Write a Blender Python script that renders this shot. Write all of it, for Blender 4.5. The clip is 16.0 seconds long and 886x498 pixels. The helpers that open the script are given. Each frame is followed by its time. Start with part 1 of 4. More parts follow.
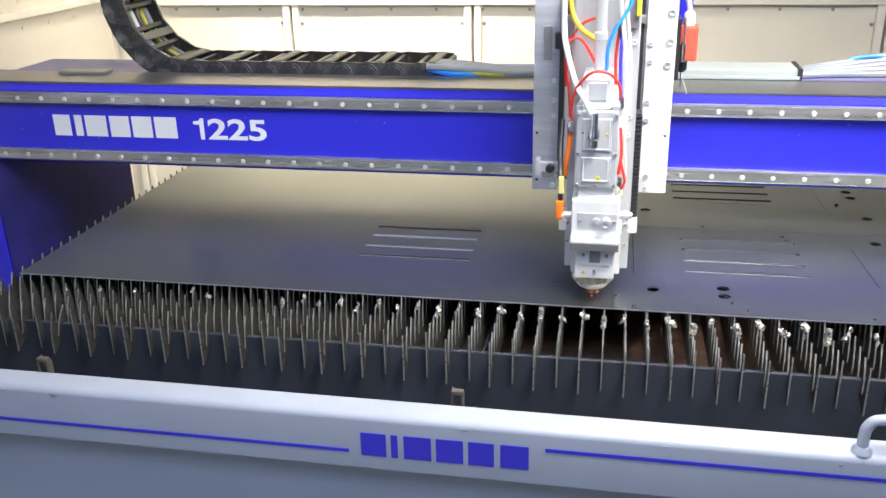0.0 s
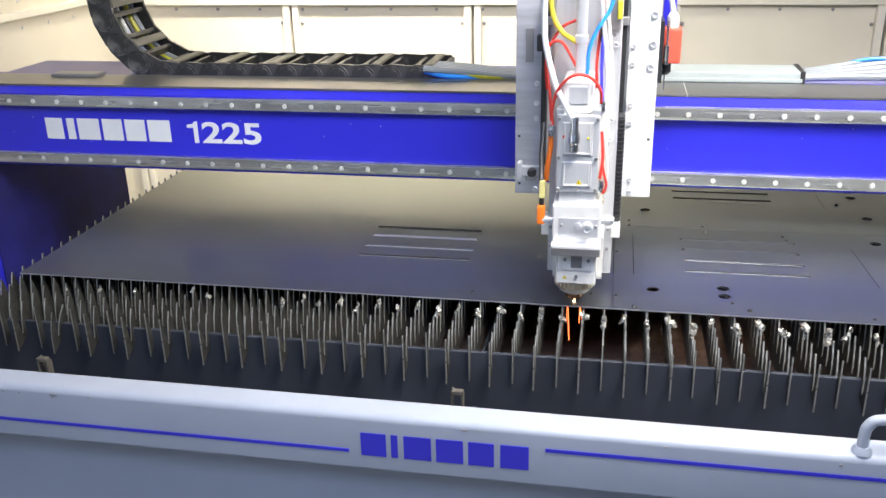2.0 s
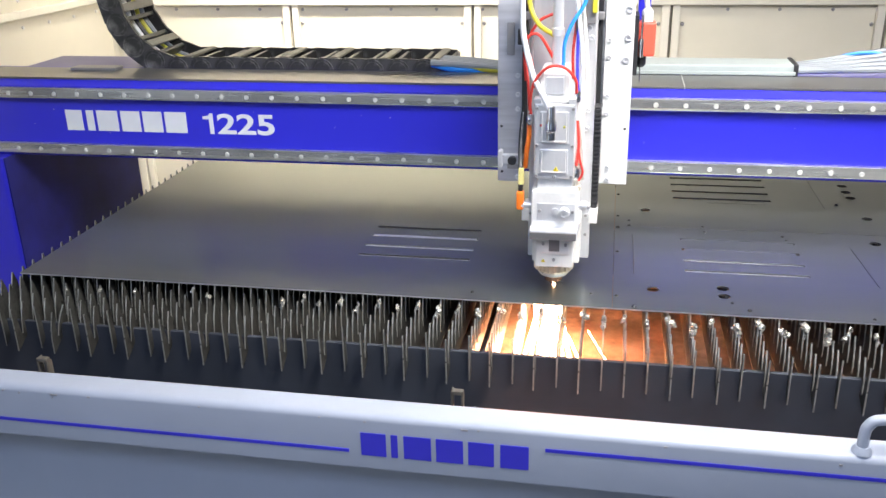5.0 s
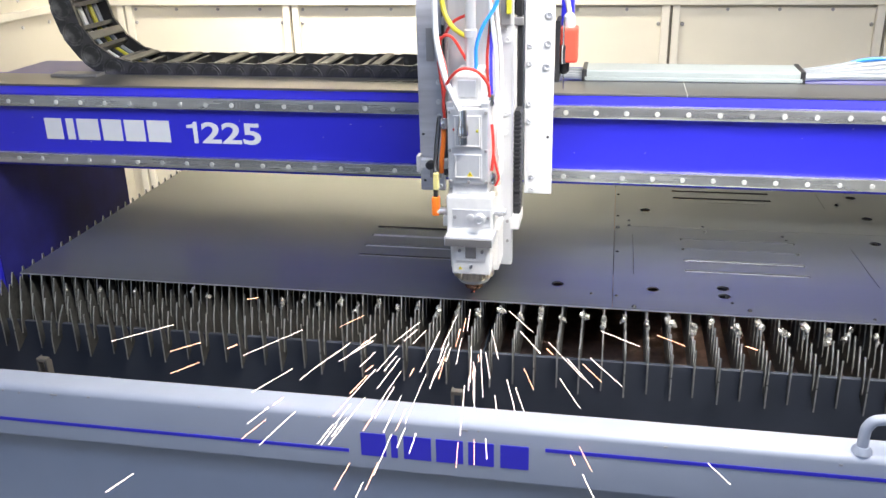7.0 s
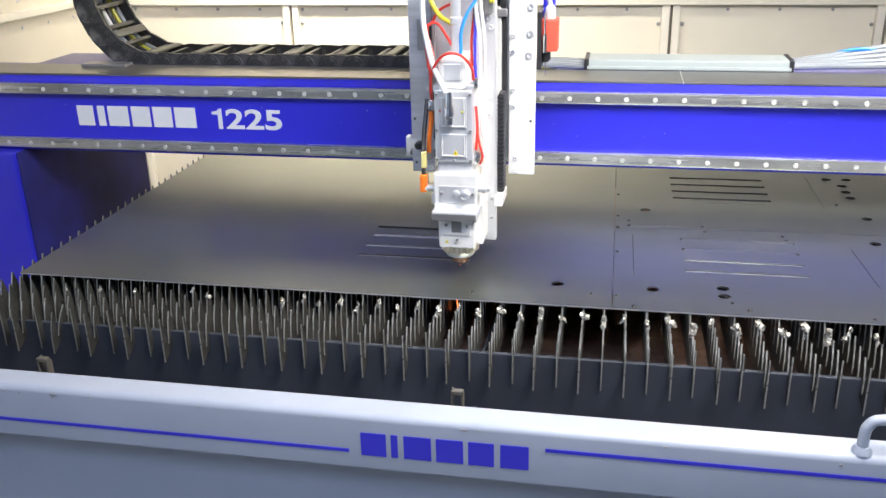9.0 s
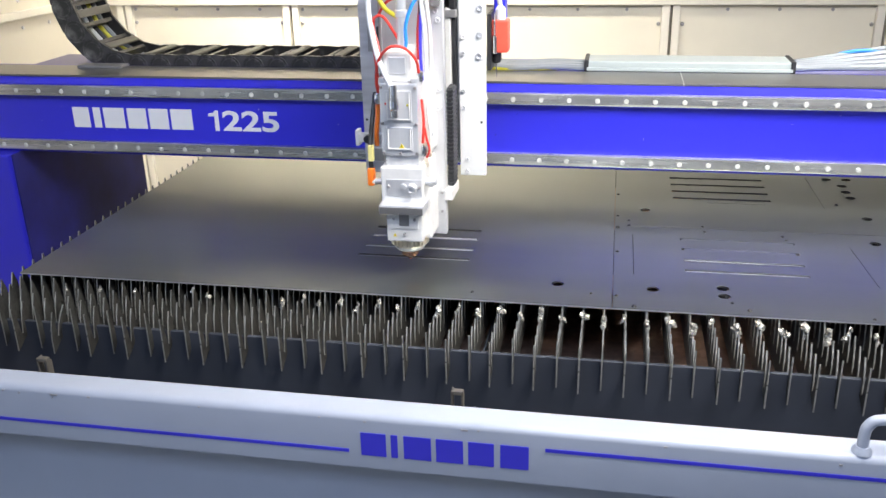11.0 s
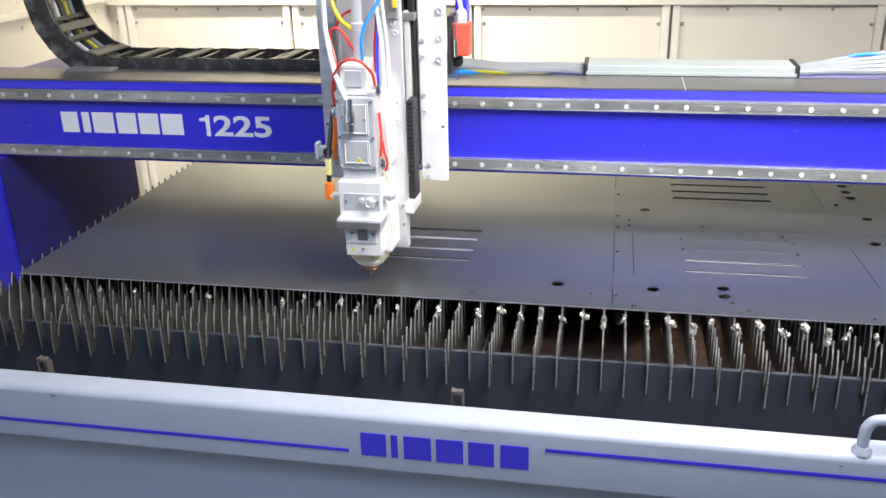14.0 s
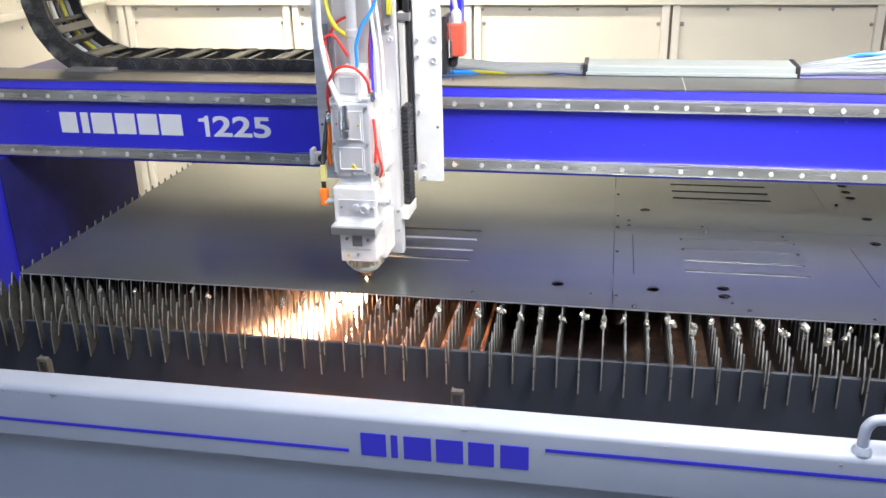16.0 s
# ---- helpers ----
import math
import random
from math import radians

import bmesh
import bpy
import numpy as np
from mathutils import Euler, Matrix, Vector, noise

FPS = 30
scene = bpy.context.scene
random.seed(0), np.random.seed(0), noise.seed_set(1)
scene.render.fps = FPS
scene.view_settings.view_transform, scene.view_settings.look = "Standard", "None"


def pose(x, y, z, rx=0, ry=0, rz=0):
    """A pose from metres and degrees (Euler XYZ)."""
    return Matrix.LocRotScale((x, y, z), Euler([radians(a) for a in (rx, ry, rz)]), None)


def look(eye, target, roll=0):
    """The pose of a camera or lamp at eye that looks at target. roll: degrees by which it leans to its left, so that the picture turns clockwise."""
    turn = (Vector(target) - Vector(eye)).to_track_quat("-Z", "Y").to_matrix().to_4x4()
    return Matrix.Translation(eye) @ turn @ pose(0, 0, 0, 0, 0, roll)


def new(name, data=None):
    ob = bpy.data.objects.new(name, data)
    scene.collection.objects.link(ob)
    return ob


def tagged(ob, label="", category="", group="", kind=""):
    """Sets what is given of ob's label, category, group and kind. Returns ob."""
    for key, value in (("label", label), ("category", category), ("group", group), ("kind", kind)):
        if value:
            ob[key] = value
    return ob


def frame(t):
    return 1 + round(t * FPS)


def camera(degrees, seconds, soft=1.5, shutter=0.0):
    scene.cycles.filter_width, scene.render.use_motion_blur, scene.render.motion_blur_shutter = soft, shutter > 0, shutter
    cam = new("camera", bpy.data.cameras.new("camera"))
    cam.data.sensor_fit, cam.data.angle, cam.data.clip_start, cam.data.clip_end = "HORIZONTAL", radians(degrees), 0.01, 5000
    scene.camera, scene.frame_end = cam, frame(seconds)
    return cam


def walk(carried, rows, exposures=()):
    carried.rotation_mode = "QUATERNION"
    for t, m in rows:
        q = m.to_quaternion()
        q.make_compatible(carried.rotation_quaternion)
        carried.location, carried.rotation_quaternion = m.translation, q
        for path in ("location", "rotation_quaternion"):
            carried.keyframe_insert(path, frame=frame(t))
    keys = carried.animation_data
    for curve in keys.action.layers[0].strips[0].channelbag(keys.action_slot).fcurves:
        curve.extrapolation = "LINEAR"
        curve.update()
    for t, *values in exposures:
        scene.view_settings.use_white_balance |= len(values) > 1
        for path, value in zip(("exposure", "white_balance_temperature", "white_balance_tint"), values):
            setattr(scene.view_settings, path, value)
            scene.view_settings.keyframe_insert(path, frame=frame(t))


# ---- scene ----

# Plan: x along the gantry, y away from the camera, z = 0 on top of the sheet; the hall floor lies 0.85 m lower.
cam = camera(52.98, 16.0, soft=1.5)
EYE = (1.0841, -1.3643, 0.6409)
AIM = (0.9036, -0.4522, 0.2730)
walk(cam, [(0.0, look(EYE, AIM, -1.33)), (16.0, look(EYE, AIM, -1.33))], exposures=[(0.0, 0.0), (16.0, 0.0)])

# ---- light ----
world = bpy.data.worlds.new("hall_air")
scene.world = world
world.use_nodes = True
world.node_tree.nodes["Background"].inputs[0].default_value = (0.55, 0.62, 0.75, 1)
world.node_tree.nodes["Background"].inputs[1].default_value = 0.13


def area_lamp(name, eye, target, sx, sy, watts, colour, spread=180):
    data = bpy.data.lights.new(name, "AREA")
    data.shape, data.size, data.size_y, data.energy, data.color = "RECTANGLE", sx, sy, watts, colour
    data.spread = radians(spread)
    ob = new(name, data)
    ob.matrix_world = look(eye, target)
    return ob


area_lamp("cabin_lamp_back", (0.15, 1.48, 1.42), (0.20, 1.98, 0.0), 1.4, 0.12, 43, (1.0, 0.93, 0.80), 88)
area_lamp("cabin_lamp_front", (1.80, -0.24, 1.41), (1.25, 0.32, 0.0), 1.9, 0.14, 38, (1.0, 0.97, 0.94), 110)
area_lamp("hall_lamp", (0.9, -3.0, 3.0), (1.0, -0.2, 0.0), 2.4, 1.0, 81, (0.55, 0.68, 1.0))


# ---- materials ----
def material(name, colour, rough=0.5, metal=0.0, var=0.12, scale=30.0, bump=0.0, bump_scale=200.0, stretch=(1, 1, 1), rough_var=0.1, emit=0.0, coat=0.0, fine=0.0):
    m = bpy.data.materials.new(name)
    m.use_nodes = True
    nt = m.node_tree
    b = nt.nodes["Principled BSDF"]
    b.inputs["Metallic"].default_value = metal
    b.inputs["Coat Weight"].default_value = coat
    b.inputs["Coat Roughness"].default_value = 0.15
    tc = nt.nodes.new("ShaderNodeTexCoord")
    mp = nt.nodes.new("ShaderNodeMapping")
    mp.inputs["Scale"].default_value = stretch
    nt.links.new(tc.outputs["Object"], mp.inputs["Vector"])
    n1 = nt.nodes.new("ShaderNodeTexNoise")
    n1.inputs["Scale"].default_value, n1.inputs["Detail"].default_value = scale, 6
    nt.links.new(mp.outputs["Vector"], n1.inputs["Vector"])
    n2 = nt.nodes.new("ShaderNodeTexNoise")
    n2.inputs["Scale"].default_value, n2.inputs["Detail"].default_value = scale * 0.12, 3
    nt.links.new(tc.outputs["Object"], n2.inputs["Vector"])
    add = nt.nodes.new("ShaderNodeMath")
    add.operation = "ADD"
    nt.links.new(n1.outputs["Fac"], add.inputs[0])
    nt.links.new(n2.outputs["Fac"], add.inputs[1])
    ramp = nt.nodes.new("ShaderNodeMapRange")
    ramp.inputs["From Min"].default_value, ramp.inputs["From Max"].default_value = 0.6, 1.4
    ramp.inputs["To Min"].default_value, ramp.inputs["To Max"].default_value = 1 - var, 1 + var
    nt.links.new(add.outputs[0], ramp.inputs["Value"])
    mix = nt.nodes.new("ShaderNodeVectorMath")
    mix.operation = "SCALE"
    mix.inputs[0].default_value = colour
    nt.links.new(ramp.outputs["Result"], mix.inputs["Scale"])
    nt.links.new(mix.outputs["Vector"], b.inputs["Base Color"])
    rr = nt.nodes.new("ShaderNodeMapRange")
    rr.inputs["From Min"].default_value, rr.inputs["From Max"].default_value = 0.1, 0.9
    rr.clamp = ramp.clamp = False
    rr.inputs["To Min"].default_value, rr.inputs["To Max"].default_value = max(0.02, rough - rough_var), min(1, rough + rough_var)
    nt.links.new(n1.outputs["Fac"], rr.inputs["Value"])
    nt.links.new(rr.outputs["Result"], b.inputs["Roughness"])
    if bump:
        n3 = nt.nodes.new("ShaderNodeTexNoise")
        n3.inputs["Scale"].default_value, n3.inputs["Detail"].default_value = bump_scale, 4
        nt.links.new(mp.outputs["Vector"], n3.inputs["Vector"])
        bp = nt.nodes.new("ShaderNodeBump")
        bp.inputs["Strength"].default_value, bp.inputs["Distance"].default_value = bump, 0.002
        nt.links.new(n3.outputs["Fac"], bp.inputs["Height"])
        nt.links.new(bp.outputs["Normal"], b.inputs["Normal"])
    if emit:
        b.inputs["Emission Color"].default_value = (*colour, 1)
        b.inputs["Emission Strength"].default_value = emit
    return m


M_CREAM = material("cream_painted_sheet", (0.78, 0.73, 0.61), 0.42, 0, 0.05, 8, 0.04, 300)
M_CREAM_EDGE = material("cream_painted_frame", (0.80, 0.76, 0.66), 0.38, 0, 0.05, 20)
M_SEAM = material("shadowed_joint", (0.28, 0.25, 0.20), 0.7, 0, 0.1, 20)
M_BLUE = material("ultramarine_paint", (0.030, 0.029, 0.62), 0.30, 0, 0.04, 3, rough_var=0.02, coat=0.3)
M_BLUE_LEG = material("ultramarine_leg_paint", (0.030, 0.028, 0.60), 0.33, 0, 0.05, 3, rough_var=0.02, coat=0.3)
M_NAVY = material("mottled_navy_paint", (0.022, 0.022, 0.17), 0.55, 0, 0.6, 9, 0.05, 100)
M_NAVY.node_tree.nodes["Principled BSDF"].inputs["Specular IOR Level"].default_value = 0.15
M_TRAY = material("violet_grey_tray_paint", (0.20, 0.19, 0.36), 0.45, 0, 0.1, 12)
M_MARK = material("silver_lettering_film", (0.78, 0.78, 0.80), 0.4, 0.0, 0.04, 40)
M_MARK_BLUE = material("blue_lettering_film", (0.035, 0.03, 0.50), 0.4, 0, 0.05, 40)
M_RAIL = material("ground_steel_rail", (0.56, 0.55, 0.53), 0.27, 0.78, 0.4, 60, 0.02, 300, stretch=(0.05, 1, 1))
M_TOP = material("worn_machined_steel", (0.22, 0.215, 0.205), 0.33, 0.7, 0.4, 18, 0.05, 150, stretch=(0.12, 1, 1))
M_BOLT = material("bright_bolt_cap", (0.74, 0.73, 0.69), 0.38, 0.3, 0.05, 100)
M_ALU = material("milled_aluminium", (0.72, 0.72, 0.73), 0.34, 0.54, 0.14, 60, 0.03, 300, stretch=(1, 1, 0.1))
M_ALU_LIGHT = material("anodised_aluminium", (0.83, 0.815, 0.785), 0.33, 0.25, 0.10, 60, 0.02, 300)
M_BRUSH = material("cross_brushed_aluminium", (0.62, 0.62, 0.66), 0.36, 0.55, 0.30, 70, 0.03, 300, stretch=(0.08, 1, 1))
M_PLATE = material("bead_blasted_aluminium", (0.78, 0.775, 0.76), 0.5, 0.1, 0.06, 40, 0.05, 400)
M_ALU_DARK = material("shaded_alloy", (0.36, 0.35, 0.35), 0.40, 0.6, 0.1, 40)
M_STEEL_BAND = material("brushed_steel_band", (0.30, 0.29, 0.285), 0.35, 0.7, 0.15, 60, 0.02, 300, stretch=(0.1, 1, 1))
M_CHROME = material("turned_steel", (0.75, 0.75, 0.76), 0.18, 1.0, 0.06, 60)
M_BRASS = material("pale_brass_ring", (0.88, 0.80, 0.66), 0.30, 0.7, 0.1, 60)
M_COPPER = material("copper_nozzle", (0.80, 0.45, 0.30), 0.25, 1.0, 0.12, 80)
M_BLACK = material("black_plastic", (0.022, 0.022, 0.024), 0.42, 0, 0.15, 60, 0.04, 300)
M_CHAIN = material("black_chain_nylon", (0.020, 0.0195, 0.019), 0.40, 0, 0.3, 40, 0.06, 200)
M_CHAIN_DISC = material("scuffed_chain_nylon", (0.034, 0.033, 0.030), 0.42, 0, 0.6, 40, 0.06, 200)
for m, least, most in ((M_CHAIN, 1.0, 3.0), (M_CHAIN_DISC, 1.0, 4.5)):
    scuff = m.node_tree.nodes["Map Range"]
    scuff.clamp = True
    scuff.inputs["From Min"].default_value, scuff.inputs["From Max"].default_value = 0.96, 1.22
    scuff.inputs["To Min"].default_value, scuff.inputs["To Max"].default_value = least, most
M_BAR = material("dusty_chain_crossbar", (0.13, 0.12, 0.095), 0.5, 0, 0.2, 50)
M_SHEET = material("cold_rolled_sheet_steel", (0.212, 0.227, 0.214), 0.31, 0.90, 0.09, 16, 0, 60, stretch=(0.06, 1, 1), rough_var=0.03)
# the shade inside slots and holes is put into this wall colour
M_CUT = material("darkened_cut_wall", (0.10, 0.10, 0.105), 0.45, 0.5, 0.2, 60)
M_KERF = material("cut_sheet_edge", (0.44, 0.45, 0.48), 0.36, 0.6, 0.1, 60)
M_SLAT = material("burnt_slat_steel", (0.096, 0.094, 0.085), 0.38, 0.55, 0.55, 90, 0.15, 150)
M_SLAT_DARK = material("sooty_slat_steel", (0.078, 0.073, 0.064), 0.45, 0.5, 0.6, 90, 0.15, 150)
# paler copy of the slat steel, with the light on its edges painted in
M_SLAT_LIT = material("lit_slat_edge", (0.38, 0.37, 0.335), 0.32, 0.65, 0.6, 130, 0.1, 200)
M_BEAD = material("dark_slag_bead", (0.020, 0.019, 0.019), 0.35, 0.2, 0.3, 200)
M_SLAG = material("pale_slag", (0.46, 0.44, 0.39), 0.26, 0.65, 0.35, 120, 0.4, 300)
M_COMB = material("blue_grey_cross_plate", (0.053, 0.059, 0.074), 0.42, 0.3, 0.25, 10, 0.06, 150)
M_RUST = material("rusty_slag_bed", (0.36, 0.225, 0.155), 0.8, 0.1, 0.5, 60, 0.8, 90)
M_SOOT = material("sooty_bin_steel", (0.15, 0.115, 0.095), 0.7, 0.2, 0.3, 10, 0.1, 100)
M_FRAME = material("grey_white_powder_coat", (0.345, 0.375, 0.445), 0.42, 0, 0.06, 12, 0.05, 350)
M_LATCH = material("worn_zinc_latch", (0.20, 0.18, 0.15), 0.45, 0.6, 0.25, 60)
M_RED = material("red_hose", (0.70, 0.05, 0.035), 0.35, 0, 0.1, 60)
M_REDBOX = material("red_sensor_housing", (0.75, 0.10, 0.06), 0.38, 0, 0.06, 40)
M_WHITE = material("white_hose", (0.66, 0.67, 0.69), 0.35, 0, 0.04, 60)
M_CLEAR = material("milky_hose", (0.66, 0.64, 0.60), 0.3, 0, 0.05, 60)
M_BLUEH = material("light_blue_hose", (0.03, 0.26, 0.75), 0.35, 0, 0.06, 60)
M_YELLOW = material("yellow_green_cable", (0.55, 0.50, 0.04), 0.4, 0, 0.15, 60)
M_ORANGE = material("orange_plug", (0.90, 0.20, 0.02), 0.38, 0, 0.05, 60)
M_LABEL = material("warning_yellow", (0.80, 0.62, 0.02), 0.4, 0, 0.03, 60)
M_TAG = material("pale_yellow_tag", (0.74, 0.66, 0.26), 0.45, 0, 0.08, 60)
M_GREYCABLE = material("grey_cable", (0.23, 0.25, 0.27), 0.4, 0, 0.08, 60)
M_CONDUIT = material("grey_green_conduit", (0.36, 0.40, 0.39), 0.4, 0, 0.06, 30)
M_FLOOR = material("hall_concrete", (0.30, 0.30, 0.29), 0.24, 0, 0.15, 5, 0.05, 60)
M_HALL = material("hall_wall_paint", (0.55, 0.57, 0.60), 0.7, 0, 0.06, 4)
M_LAMP = material("lamp_diffuser", (1.0, 0.97, 0.92), 0.5, 0, 0.0, 10, emit=4.0)
M_SPARK = material("white_hot_spark", (1.0, 0.82, 0.75), 0.5, 0, 0.0, 10, emit=5.5)
M_EMBER = material("orange_hot_spark", (1.0, 0.50, 0.32), 0.5, 0, 0.0, 10, emit=6.0)
M_MELT = material("glowing_melt", (1.0, 0.53, 0.29), 0.5, 0, 0.0, 10, emit=250.0)
M_FLASH = material("white_hot_flash", (1.0, 0.72, 0.45), 0.5, 0, 0.0, 10, emit=60.0)
M_MELT_LOW = material("orange_melt", (1.0, 0.43, 0.20), 0.5, 0, 0.0, 10, emit=60.0)
M_EMBER_LOW = material("dull_red_melt", (1.0, 0.20, 0.06), 0.5, 0, 0.0, 10, emit=3.0)
M_FILL = material("bright_fill_pane", (0.80, 0.90, 1.0), 0.5, 0, 0.0, 10, emit=2.4)
M_FILL_SOUTH = material("cool_fill_pane", (0.68, 0.80, 1.0), 0.5, 0, 0.0, 10, emit=0.35)


# ---- mesh helpers ----
def empty(name, m=None):
    ob = new(name)
    ob.empty_display_size = 0.05
    if m is not None:
        ob.matrix_basis = m
    return ob


def finish(name, bm, mat, smooth=False):
    bmesh.ops.recalc_face_normals(bm, faces=bm.faces)
    me = bpy.data.meshes.new(name)
    bm.to_mesh(me)
    bm.free()
    me.materials.append(mat)
    if smooth:
        me.polygons.foreach_set("use_smooth", [True] * len(me.polygons))
        me.set_sharp_from_angle(angle=radians(38))
    return me


def part(name, bm, mat, parent=None, label="", smooth=False):
    ob = new(name, finish(name, bm, mat, smooth))
    if parent is not None:
        ob.parent = parent
    if label:
        tagged(ob, label)
    return ob


def box(lo, hi, bevel=0.0, bm=None, seg=2):
    one = bmesh.new()
    bmesh.ops.create_cube(one, size=1)
    c = [(a + b) / 2 for a, b in zip(lo, hi)]
    s = [abs(b - a) for a, b in zip(lo, hi)]
    for v in one.verts:
        v.co = Vector((c[0] + v.co.x * s[0], c[1] + v.co.y * s[1], c[2] + v.co.z * s[2]))
    if bevel:
        bmesh.ops.bevel(one, geom=one.edges[:], offset=min(bevel, min(s) * 0.45), segments=seg, affect="EDGES", profile=0.6)
    if bm is None:
        return one
    return joined(bm, one)


def joined(bm, one):
    me = bpy.data.meshes.new("scrap")
    one.to_mesh(me)
    one.free()
    bm.from_mesh(me)
    bpy.data.meshes.remove(me)
    return bm


def lathe(profile, centre=(0, 0, 0), seg=24, axis="z", bm=None):
    """A body of revolution from (radius, height) pairs, capped at both ends."""
    one = bmesh.new()
    rings = []
    for r, h in profile:
        ring = []
        for k in range(seg):
            a = 2 * math.pi * k / seg
            p = (r * math.cos(a), r * math.sin(a), h)
            if axis == "y":
                p = (p[0], p[2], p[1])
            if axis == "x":
                p = (p[2], p[0], p[1])
            ring.append(one.verts.new([q + c for q, c in zip(p, centre)]))
        rings.append(ring)
    for a, b in zip(rings, rings[1:]):
        for k in range(seg):
            one.faces.new((a[k], a[(k + 1) % seg], b[(k + 1) % seg], b[k]))
    one.faces.new(rings[0])
    one.faces.new(rings[-1])
    return one if bm is None else joined(bm, one)


def smooth_path(points, steps=6):
    pts = [Vector(p) for p in points]
    pts = [2 * pts[0] - pts[1]] + pts + [2 * pts[-1] - pts[-2]]
    out = []
    for a, b, c, d in zip(pts, pts[1:], pts[2:], pts[3:]):
        for k in range(steps):
            t = k / steps
            out.append(0.5 * (2 * b + (c - a) * t + (2 * a - 5 * b + 4 * c - d) * t * t + (3 * b - a - 3 * c + d) * t ** 3))
    out.append(pts[-2])
    return out


def tube(points, radius, seg=10, steps=6, bm=None):
    path = smooth_path(points, steps)
    one = bmesh.new()
    rings = []
    up = Vector((0.13, 0.31, 0.94)).normalized()
    for i, p in enumerate(path):
        d = (path[min(i + 1, len(path) - 1)] - path[max(i - 1, 0)]).normalized()
        side = d.cross(up)
        if side.length < 1e-3:
            side = d.orthogonal()
        side.normalize()
        other = d.cross(side)
        up = -other if other.dot(up) < 0 else other
        rings.append([one.verts.new(p + radius * (math.cos(2 * math.pi * k / seg) * side + math.sin(2 * math.pi * k / seg) * other)) for k in range(seg)])
    for a, b in zip(rings, rings[1:]):
        for k in range(seg):
            one.faces.new((a[k], a[(k + 1) % seg], b[(k + 1) % seg], b[k]))
    one.faces.new(rings[0])
    one.faces.new(rings[-1])
    return one if bm is None else joined(bm, one)


def prism(outline, lo, hi, axis="y"):
    """A flat outline of (a, b) pairs pushed from lo to hi along an axis."""
    bm = bmesh.new()

    def at(a, b, c):
        return {"y": (a, c, b), "x": (c, a, b), "z": (a, b, c)}[axis]
    f = [bm.verts.new(at(a, b, lo)) for a, b in outline]
    g = [bm.verts.new(at(a, b, hi)) for a, b in outline]
    n = len(f)
    bm.faces.new(f)
    bm.faces.new(g)
    for k in range(n):
        bm.faces.new((f[k], f[(k + 1) % n], g[(k + 1) % n], g[k]))
    return bm


def lettering(text, size, depth=0.0006):
    """Characters in the built-in font as a bmesh, lying in x and z, facing -y."""
    cu = bpy.data.curves.new("scrap", "FONT")
    cu.body, cu.size, cu.extrude, cu.offset = text, size, depth, size * 0.022
    ob = new("scrap", cu)
    me = bpy.data.meshes.new_from_object(ob.evaluated_get(bpy.context.evaluated_depsgraph_get()))
    bpy.data.objects.remove(ob)
    bm = bmesh.new()
    bm.from_mesh(me)
    bpy.data.meshes.remove(me)
    for v in bm.verts:
        v.co = Vector((v.co.x, -v.co.z, v.co.y))
    return bm


def fitted(bm, x0, x1, z0, z1, y):
    xs, zs = [v.co.x for v in bm.verts], [v.co.z for v in bm.verts]
    ax, bx, az, bz = min(xs), max(xs), min(zs), max(zs)
    for v in bm.verts:
        v.co = Vector((x0 + (v.co.x - ax) / (bx - ax) * (x1 - x0), y + v.co.y, z0 + (v.co.z - az) / (bz - az) * (z1 - z0)))
    return bm


# ---- the hall and the cabin round the machine ----
FLOOR = -0.85


def build_hall():
    tagged(part("floor", box((-4, -6, FLOOR - 0.1), (6, 3.2, FLOOR)), M_FLOOR), "grey concrete hall floor under the cutting machine", "floor", kind="structure")
    for name, lo, hi in (("wall_hall_south", (-4.2, -6.2, FLOOR), (6.2, -6, 4)), ("wall_hall_west", (-4.2, -6, FLOOR), (-4, 3.2, 4)),
                         ("wall_hall_east", (6, -6, FLOOR), (6.2, 3.2, 4)), ("wall_hall_north", (-4.2, 3.2, FLOOR), (6.2, 3.4, 4))):
        tagged(part(name, box(lo, hi), M_HALL), "plain grey painted wall of the hall", "wall", kind="structure")
    # unseen gate, added so its glowing panes brighten the leg and beam from the left
    gate = tagged(part("fill_gate", box((-4.0, -4.7, FLOOR), (-3.96, -2.3, 1.75), 0.01), M_FRAME), "added grey gate frame with glowing fill panes, out of view", "door", kind="structure")
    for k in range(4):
        part("pane", box((-3.962, -4.63 + 0.57 * k, FLOOR + 0.06), (-3.95, -4.12 + 0.57 * k, 1.65)), M_FILL, gate, "glowing fill pane")
    # added window band behind the camera, a cool fill for everything facing front
    window = tagged(part("fill_window", box((-1.2, -6.0, -0.45), (3.2, -5.96, 1.95), 0.01), M_FRAME), "added window band with glowing fill panes, out of view", "window", kind="structure")
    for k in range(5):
        part("pane", box((-1.13 + 0.86 * k, -5.962, -0.38), (-0.33 + 0.86 * k, -5.95, 1.88)), M_FILL_SOUTH, window, "glowing fill pane")
    tagged(part("ceiling", box((-4.2, -6.2, 4), (6.2, 3.4, 4.2)), M_HALL), "plain grey hall ceiling", "ceiling", kind="structure")


